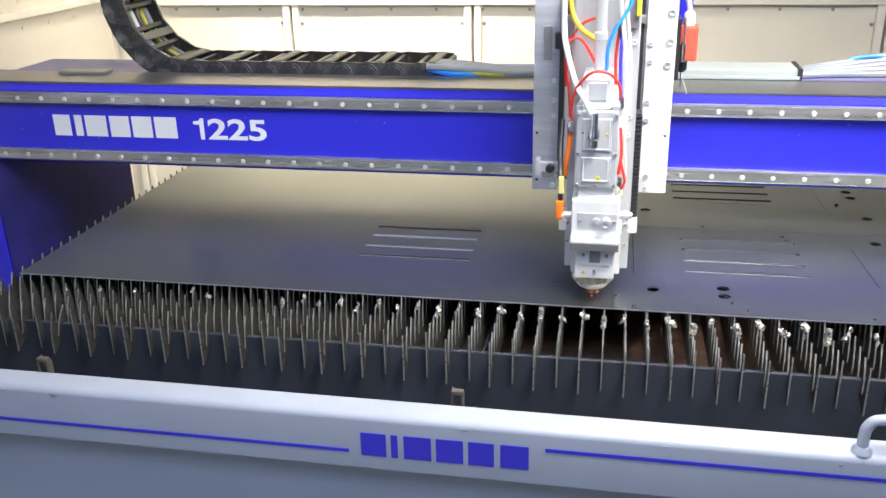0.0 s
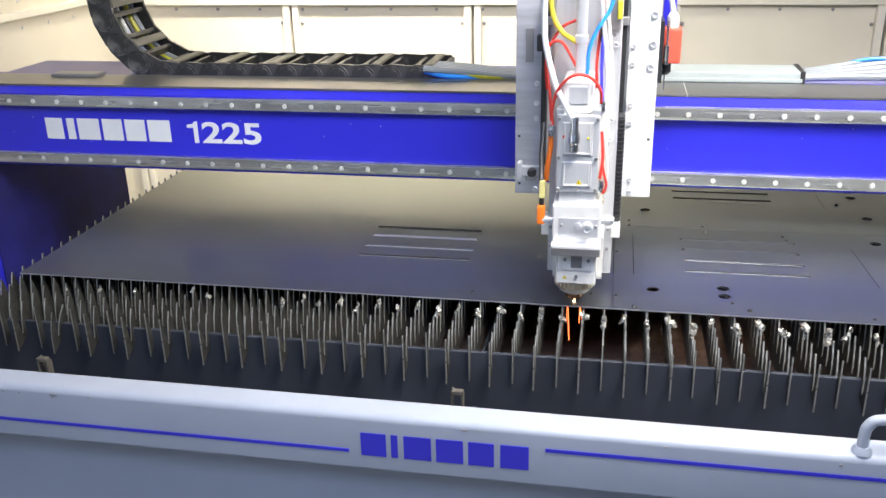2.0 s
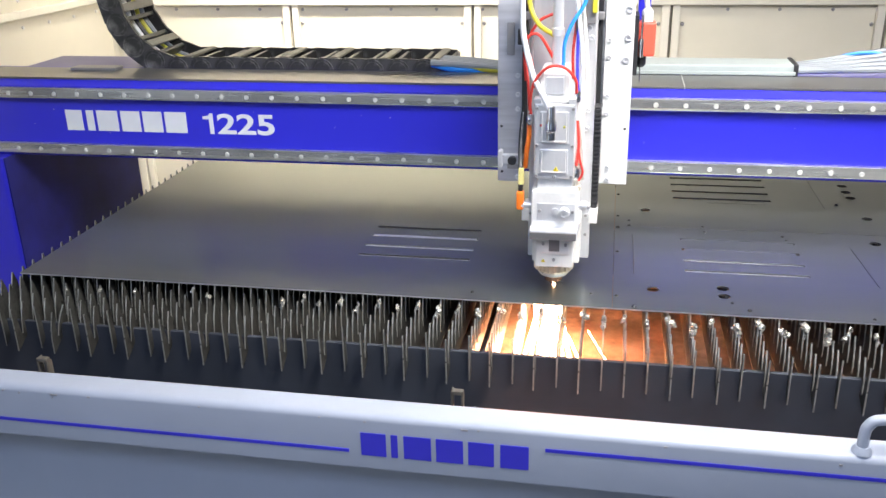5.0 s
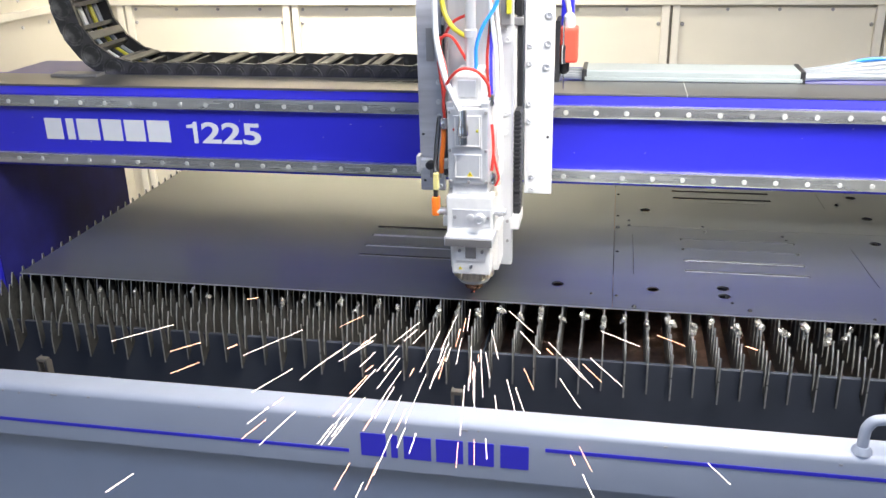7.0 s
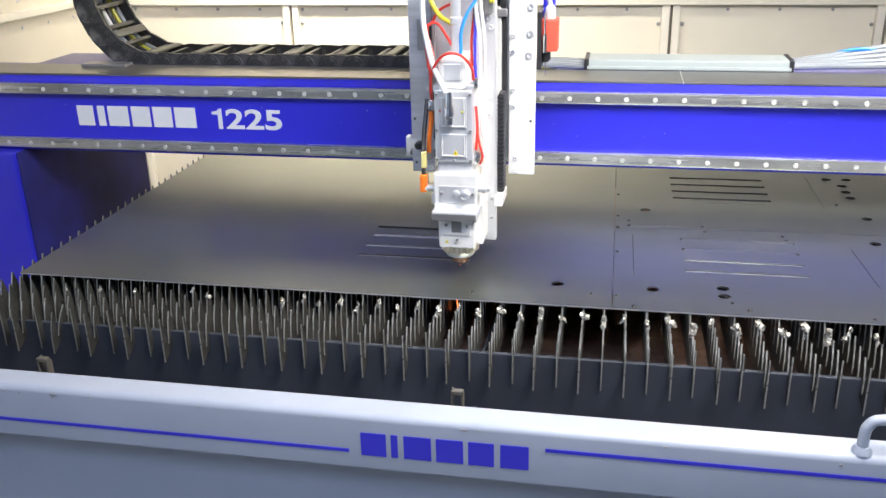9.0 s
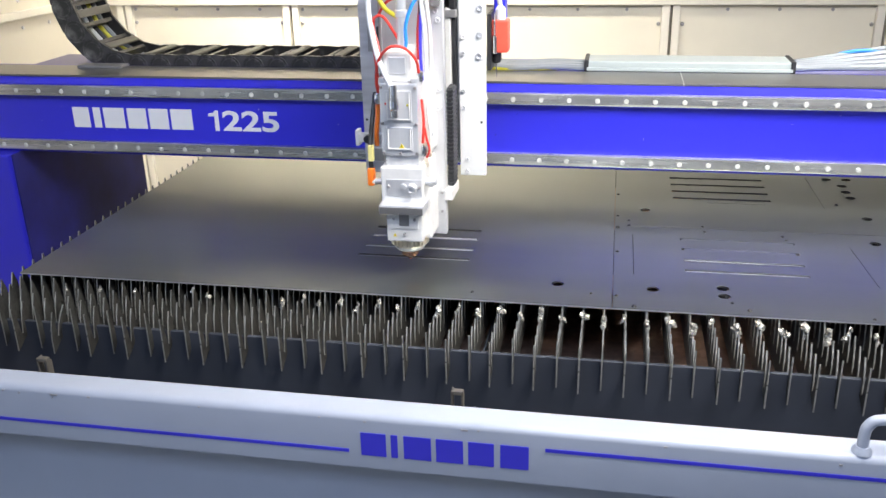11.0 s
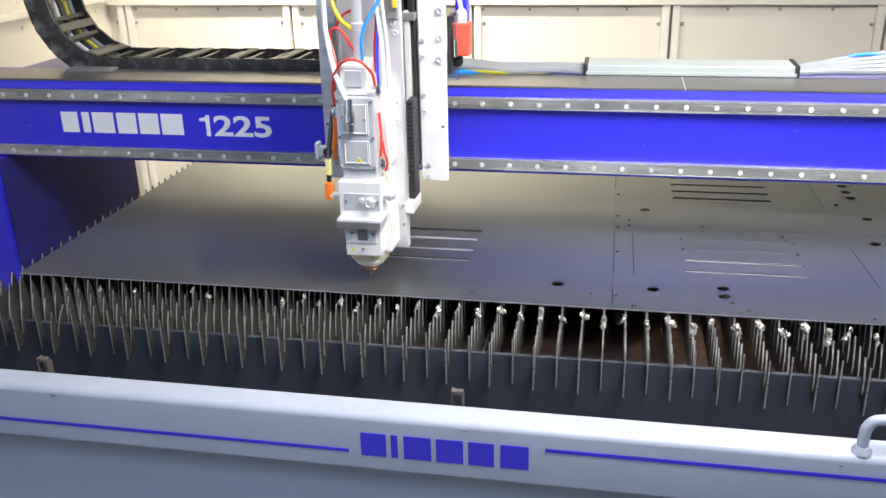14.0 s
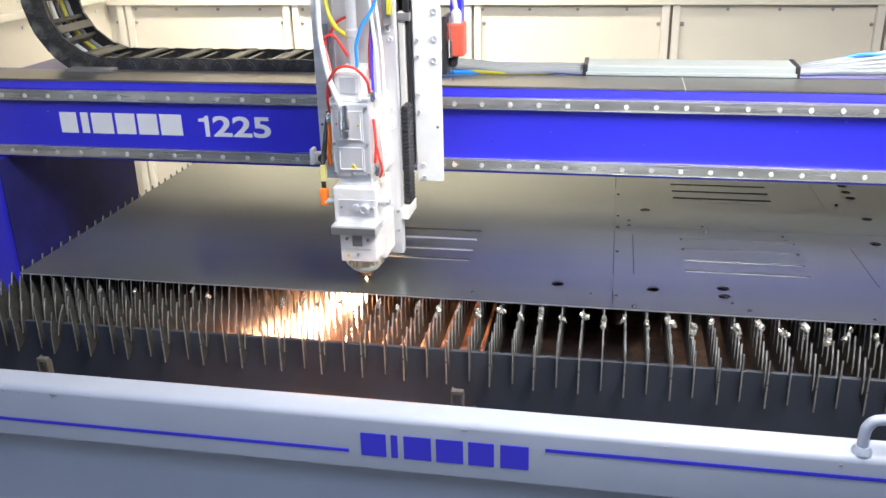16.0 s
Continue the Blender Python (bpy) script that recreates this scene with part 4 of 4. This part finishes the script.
    reds = (((1.022, 0.030, 0.300), (1.020, 0.022, 0.330), (1.028, 0.012, 0.365), (1.050, 0.002, 0.389), (1.075, 0.002, 0.388), (1.092, 0.010, 0.368), (1.094, 0.020, 0.345)),
            ((1.008, 0.070, 0.355), (1.006, 0.060, 0.400), (1.013, 0.052, 0.428), (1.030, 0.048, 0.432), (1.048, 0.050, 0.405), (1.060, 0.055, 0.380)),
            ((1.014, 0.075, 0.430), (1.030, 0.070, 0.452), (1.050, 0.070, 0.462)),
            ((0.997, 0.075, 0.56), (1.000, 0.070, 0.47), (1.004, 0.062, 0.43), (1.020, 0.045, 0.385), (1.026, 0.030, 0.350)),
            ((1.009, 0.066, 0.43), (1.008, 0.062, 0.39), (1.014, 0.050, 0.350), (1.017, 0.045, 0.310)),
            ((1.095, 0.075, 0.56), (1.088, 0.070, 0.45), (1.084, 0.065, 0.40), (1.086, 0.06, 0.36)),
            ((1.097, 0.024, 0.30), (1.100, 0.020, 0.26), (1.097, 0.022, 0.225)))
    for k, p in enumerate(reds):
        part("red_hose", tube(p, 0.0024, 8), M_RED, h, "red pneumatic hose", True)
    part("orange_hose", tube([(1.018, 0.032, 0.300), (1.018, 0.028, 0.27), (1.014, 0.030, 0.24), (1.012, 0.036, 0.215)], 0.0042, 8), M_ORANGE, h, "", True)
    part("grey_rod", tube([(1.0165, 0.078, 0.56), (1.0165, 0.078, 0.44), (1.016, 0.075, 0.32)], 0.0030, 8), M_ALU_DARK, h, "", True)
    part("black_cable", tube([(1.004, 0.070, 0.30), (1.003, 0.045, 0.255), (1.006, 0.016, 0.225), (1.007, 0.010, 0.205), (1.007, 0.010, 0.180)], 0.0042, 8), M_BLACK, h, "", True)
    part("clear_hose", tube([(1.080, 0.070, 0.56), (1.092, 0.060, 0.46), (1.100, 0.050, 0.40), (1.101, 0.044, 0.34)], 0.0034, 8), M_WHITE, h, "", True)
    part("clear_hose", tube([(1.088, 0.082, 0.56), (1.098, 0.070, 0.47), (1.106, 0.062, 0.40), (1.108, 0.056, 0.33)], 0.0036, 8), M_CLEAR, h, "milky hose", True)
    part("blue_cable", tube([(1.092, 0.060, 0.44), (1.092, 0.050, 0.40), (1.094, 0.040, 0.36), (1.097, 0.034, 0.33)], 0.0026, 8), M_MARK_BLUE, h, "", True)
    part("cable_gland", lathe([(0.003, 0.43), (0.0048, 0.435), (0.0048, 0.455), (0.0030, 0.462), (0.0022, 0.475)], (1.092, 0.062, 0), 10), M_BLACK, h, "", True)
    for x, z in ((1.020, 0.301), (1.095, 0.340), (1.097, 0.212)):
        part("elbow_fitting", lathe([(0.0045, -0.010), (0.0058, -0.006), (0.0058, 0.004), (0.0040, 0.008)], (x, 0.024, z), 12), M_CHROME, h, "", True)
    part("mount_flange", box((1.0005, 0.096, 0.098), (1.0140, 0.165, 0.118), 0.002), M_ALU_LIGHT, h)
    for x, z, m in ((1.040, 0.296, M_RED), (1.0770, 0.294, M_YELLOW)):
        part("indicator", lathe([(0.0021, 0.001), (0.0021, -0.0008), (0.0012, -0.0016)], (x, 0.0015, z), 10, "y"), m, h)
    for x, y, z in ((1.1005, 0.030, 0.228), (1.1045, 0.036, 0.206), (1.1010, 0.028, 0.190)):
        part("brass_fitting", lathe([(0.0036, -0.009), (0.0048, -0.007), (0.0048, -0.001), (0.0034, 0.0), (0.0034, 0.006), (0.0024, 0.008)], (x, y, z), 12), M_BRASS, h, "", True)
    part("clear_hose", tube([(1.1045, 0.036, 0.210), (1.108, 0.034, 0.235), (1.104, 0.038, 0.27), (1.106, 0.044, 0.32)], 0.0022, 8), M_CLEAR, h, "", True)
    part("red_hose", tube([(1.1010, 0.028, 0.196), (1.1075, 0.026, 0.212), (1.103, 0.026, 0.232), (1.099, 0.030, 0.25)], 0.0020, 8), M_RED, h, "", True)
    for x in (1.0335, 1.0885):
        part("corner_tab", box((x - 0.006, 0.006, 0.326), (x + 0.006, 0.030, 0.338), 0.0015), M_ALU, h)
    bolt = screw_mesh("screw", 0.0050, M_ALU)
    for x, z in ((1.104, 0.455), (1.108, 0.436), (1.112, 0.420), (1.110, 0.300), (1.109, 0.268)):
        o = new("screw", bolt)
        o.parent, o.location = h, (x, 0.100, z)
    part("bracket", box((1.102, 0.088, 0.444), (1.118, 0.100, 0.52), 0.002), M_ALU_DARK, h)
    part("yellow_clip", box((1.112, 0.080, 0.462), (1.120, 0.092, 0.49), 0.002), M_YELLOW, h)
    return h


# seconds, then the shift of the head in x, y and z
HEAD = ((0.0, 0.0, 0.0, 0.0), (0.5, 0.0, -0.0023, -0.0006), (0.7, 0.0, -0.0023, 0.001), (0.85, -0.014, -0.013, 0.022), (1.0, -0.0273, -0.0232, 0.0077), (1.5, -0.0272, -0.0232, 0.0061), (2.0, -0.0284, -0.0232, -0.0010),
        (2.5, -0.0282, -0.0263, -0.0014), (2.7, -0.0285, -0.0240, 0.0), (2.85, -0.038, -0.004, 0.024), (3.0, -0.0515, 0.0191, 0.031), (3.2, -0.0605, 0.038, 0.012), (3.5, -0.0611, 0.0386, 0.0094), (4.0, -0.0609, 0.0386, 0.0010), (4.5, -0.0560, 0.0400, 0.0010), (4.95, -0.0690, 0.0386, 0.0010), (5.4, -0.0560, 0.0300, 0.0012),
        (6.1, -0.0640, 0.0300, 0.006), (6.3, -0.1109, 0.0188, 0.029), (6.5, -0.1800, -0.0158, 0.0267), (6.7, -0.1990, -0.0251, 0.010), (7.0, -0.1995, -0.0251, 0.0065), (7.5, -0.1996, -0.0251, 0.0), (8.0, -0.2021, -0.0232, -0.0010), (8.3, -0.2015, -0.0200, 0.001), (8.5, -0.2010, -0.0188, 0.0298),
        (8.75, -0.222, 0.0300, 0.032), (9.0, -0.2402, 0.0743, 0.0129), (9.5, -0.2409, 0.0743, 0.0060), (10.0, -0.2340, 0.0760, 0.0010), (10.35, -0.2480, 0.0743, 0.0010), (10.7, -0.2409, 0.0670, 0.0012), (11.0, -0.3300, 0.0600, 0.026), (11.25, -0.3937, 0.0506, 0.0085), (11.5, -0.3937, 0.0506, 0.0082), (12.0, -0.3940, 0.0506, 0.0017), (12.5, -0.3846, 0.0506, 0.0015),
        (13.0, -0.4035, 0.0510, 0.0015), (13.5, -0.3859, 0.0435, 0.0013), (13.75, -0.390, 0.034, 0.012), (14.0, -0.3956, 0.0236, 0.0099), (14.5, -0.3953, 0.0221, 0.0074), (15.0, -0.3957, 0.0221, 0.0009), (15.5, -0.3875, 0.0263, 0.0010), (16.0, -0.4044, 0.0199, -0.0003))


# when each jet of melt burns, in seconds
JETS = (((0.10, 0.60), (2.12, 2.60), (4.50, 5.60), (7.30, 8.30), (9.85, 10.72), (12.35, 13.70), (14.95, 16.0)),
        ((0.20, 0.60), (2.20, 2.60), (4.80, 5.40), (7.45, 7.55), (7.80, 8.20), (10.15, 10.60), (15.24, 15.36), (15.74, 16.0)),
        ((0.20, 0.50), (2.30, 2.50), (7.95, 8.10), (15.46, 15.54)),
        ((1.92, 2.06), (3.95, 4.46), (6.25, 6.40), (7.10, 7.27), (8.40, 9.20), (11.9, 12.15), (13.75, 13.90), (14.38, 14.94)))
FLASHES = ((0.22, 0.57), (1.28, 1.33), (2.30, 2.58), (7.92, 8.25), (9.16, 9.24), (11.37, 11.43), (15.42, 15.62))
GLOWS = ((0.10, 0.60), (1.90, 2.25), (3.95, 5.60), (7.35, 7.88), (9.85, 10.72), (12.02, 13.70), (14.42, 15.38), (15.66, 16.0))
# glowing drops that roll over the sheet: start, end, aim in degrees, spread, least and most speed, count
ROLLS = ((0.10, 0.62, 99, 5, 0.85, 1.25, 7), (12.12, 12.48, -86, 10, 0.45, 0.95, 7), (15.38, 15.72, 180, 110, 0.8, 2.6, 8))
# bursts: start, aim in degrees from the way to the viewer towards -x, spread, least and most speed, share of the sparks
BURSTS = ((1.26, 10, 34, 2.6, 4.6, 0.16), (3.375, 12, 19, 1.0, 4.9, 0.90), (6.865, 6, 22, 2.6, 5.4, 0.52), (9.165, 0, 70, 1.8, 4.4, 0.3), (11.345, 14, 16, 2.2, 4.5, 0.50), (14.285, 30, 18, 2.4, 4.0, 0.24))
# star bursts round the nozzle: start, end, least and most reach in metres
STARS = ((1.27, 1.34, 0.04, 0.09), (9.15, 9.25, 0.07, 0.25), (11.36, 11.44, 0.07, 0.24))


def head_at(t):
    for a, b in zip(HEAD, HEAD[1:]):
        if a[0] <= t <= b[0]:
            f = (t - a[0]) / (b[0] - a[0])
            return [p + (q - p) * f for p, q in zip(a[1:], b[1:])]
    return HEAD[-1][1:]


def jet_rows(jet, spans, side):
    rest = pose(PARK[0] + side, PARK[1], PARK[2])
    rows = []
    for a, b in spans:
        if a > 0.04:
            rows += [(a - 0.034, rest)]
        steps = max(1, round((b - a) / 0.25))
        for k in range(steps + 1):
            t = a + (b - a) * k / steps
            dx, dy, dz = head_at(t)
            rows.append((t, pose(1.063 + dx + side, 0.044 + dy, -0.013 if t > 12 else 0, 0, 26 if 12 < t < 14 or t > 15.7 else 5 if t > 14 else 0, 0)))
        if b < 15.95:
            rows.append((b + 0.034, rest))
    if rows[0][0] > 0:
        rows.insert(0, (0.0, rest))
    if rows[-1][0] < 16:
        rows.append((16.0, rest))
    walk(jet, rows)


def spark_rows():
    rng = random.Random(23)
    for n, ob in enumerate(sparks):
        q0 = Vector((0, -1, 0)).to_track_quat("X", "Z")
        rest = Matrix.Translation((PARK[0] + rng.uniform(-0.5, 0.5), PARK[1], PARK[2])) @ q0.to_matrix().to_4x4()
        rows = [(0.0, rest)]
        for t0, aim, spread, slow, fast, share in BURSTS:
            if n >= share * len(sparks):
                continue
            ts = round((t0 + 0.07 * rng.random()) * 30) / 30
            side = rng.random() < 0.13
            a = radians(rng.uniform(-86, 86)) if side else radians(max(-86, min(86, aim + rng.gauss(0, spread))))
            v = rng.uniform(slow, fast)
            lift = rng.uniform(0.15, 0.75)
            if 3 < t0 < 4 and n % 5 == 0:
                a, lift = radians((-72, 92, -98, -82, -112)[n // 5 % 5] + (n * 37 % 23) - 11), 0.5 + 0.02 * (n % 31)
            vel = Vector((-math.sin(a) * v, -math.cos(a) * v, lift))
            dx, dy, dz = head_at(ts)
            start = Vector((1.063 + dx, 0.044 + dy, 0.006))
            rows.append((ts - 0.034, Matrix.Translation(rest.translation) @ q0.to_matrix().to_4x4()))
            for age in (0.0, 0.067, 0.133, 0.2, 0.267):
                way = vel + Vector((0, 0, -9.8 * age))
                p = start + vel * age + Vector((0, 0, -4.9 * age * age))
                rows.append((ts + age, Matrix.Translation(p) @ way.to_track_quat("X", "Z").to_matrix().to_4x4()))
            rows.append((ts + 0.334, Matrix.Translation(rest.translation) @ q0.to_matrix().to_4x4()))
        for t0, t1, aim, spread, slow, fast, count in ROLLS:
            if n >= count:
                continue
            a = radians(aim + rng.uniform(-spread, spread))
            v = rng.uniform(slow, fast)
            dx, dy, dz = head_at(t0)
            way = Vector((-math.sin(a), -math.cos(a), 0))
            start = Vector((1.063 + dx, 0.044 + dy + 0.01, 0.004))
            lift = rng.uniform(0, 0.05) if spread > 50 else rng.uniform(0, 0.008)
            turn = way.to_track_quat("X", "Z").to_matrix().to_4x4()
            rows.append((t0 - 0.034, rest))
            for k in range(5):
                age = (t1 - t0) * k / 4
                p = start + way * v * age + Vector((0, 0, lift * math.sin(math.pi * k / 4)))
                rows.append((t0 + age, Matrix.Translation(p) @ turn))
            rows.append((t1 + 0.034, rest))
        rows.append((16.0, rest))
        rows.sort(key=lambda r: r[0])
        walk(ob, rows)


def flash_rows(ob, spans, rest):
    rows = [(0.0, rest)]
    for a, b in spans:
        rows += [(a - 0.07, rest), (a - 0.034, rest)]
        steps = max(2, round((b - a) / 0.25))
        for k in range(steps + 1):
            t = a + (b - a) * k / steps
            dx, dy, dz = head_at(t)
            rows.append((t, pose(1.063 + dx, 0.044 + dy, 0, 0, 0, 35 * (k % 2))))
        if b < 15.9:
            rows += [(b + 0.034, rest), (b + 0.07, rest)]
    if rows[-1][0] < 16:
        rows.append((16.0, rest))
    walk(ob, rows)


def star_rows():
    """Streaks that stand all round the nozzle for the instant of piercing."""
    rng = random.Random(31)
    for n, ob in enumerate(stars):
        rest = pose(PARK[0] + rng.uniform(-0.5, 0.5), PARK[1], PARK[2])
        rows = [(0.0, rest)]
        for t0, t1, near, far in STARS:
            a = 2 * math.pi * (n + rng.random()) / len(stars) * 7
            rise = rng.uniform(-0.03, 0.22) if rng.random() < 0.85 else rng.uniform(0.2, 0.75)
            way = Vector((math.cos(a), math.sin(a) * 1.2, rise)).normalized()
            reach = near + (far - near) * rng.random() ** 0.8
            dx, dy, dz = head_at(t0)
            start = Vector((1.063 + dx, 0.044 + dy, 0.006))
            turn = way.to_track_quat("X", "Z").to_matrix().to_4x4()
            rows += [(t0 - 0.06, rest), (t0 - 0.03, rest)]
            for k in range(3):
                rows.append((t0 + (t1 - t0) * k / 2, Matrix.Translation(start + way * reach * (0.75 + 0.25 * k)) @ turn))
            rows += [(t1 + 0.03, rest), (t1 + 0.06, rest)]
        rows.append((16.0, rest))
        walk(ob, rows)


def motions():
    gantry_rows = [(t, pose(0, dy / 0.75, 0)) for t, dx, dy, dz in HEAD]
    walk(gantry, gantry_rows)
    walk(chain, gantry_rows)
    walk(carriage, [(t, pose(dx * 1.023, dy / 0.85, 0)) for t, dx, dy, dz in HEAD])
    walk(head, [(t, pose(dx, dy, dz)) for t, dx, dy, dz in HEAD])
    for n, link in enumerate(links):
        walk(link, [(t, link_pose(n, 0.0755 + 0.572 * dx)) for t, dx, dy, dz in HEAD])
    walk(disc, [(0.0, pose(1.002, 0.088, -0.0004)), (5.4, pose(1.002, 0.088, -0.0004)), (5.5, pose(1.002, 0.088, -0.045, 20)), (5.6, pose(1.004, 0.086, -0.163, 12)), (16.0, pose(1.004, 0.086, -0.163, 12))])
    for k, jet in enumerate(jets):
        jet_rows(jet, JETS[k], (0.0, -0.015, 0.015, 0.0)[k])
    flash_rows(flash, FLASHES, pose(*PARK))
    flash_rows(glow, GLOWS, pose(PARK[0] + 0.2, PARK[1], PARK[2]))
    spark_rows()
    star_rows()


build_hall()
build_cabin()
sheet = build_sheet()
flap = build_front()
gantry = build_gantry()
chain, links = build_chain()
carriage = build_carriage()
head = build_head()
table = build_table()
disc = build_disc()
jets = [build_jet(M_MELT if k else M_MELT_LOW, 22, 0.10 if k else 0.2, k, "melt_jet", "bright orange jet of melt under the sheet") for k in range(3)]
jets.append(build_jet(M_EMBER_LOW, 4, 0.10, 7, "ember_jet", "faint red trickle of melt under the sheet"))
flash = build_flash()
glow = build_glow()
sparks = build_sparks(190)
stars = build_sparks(170, True)
motions()
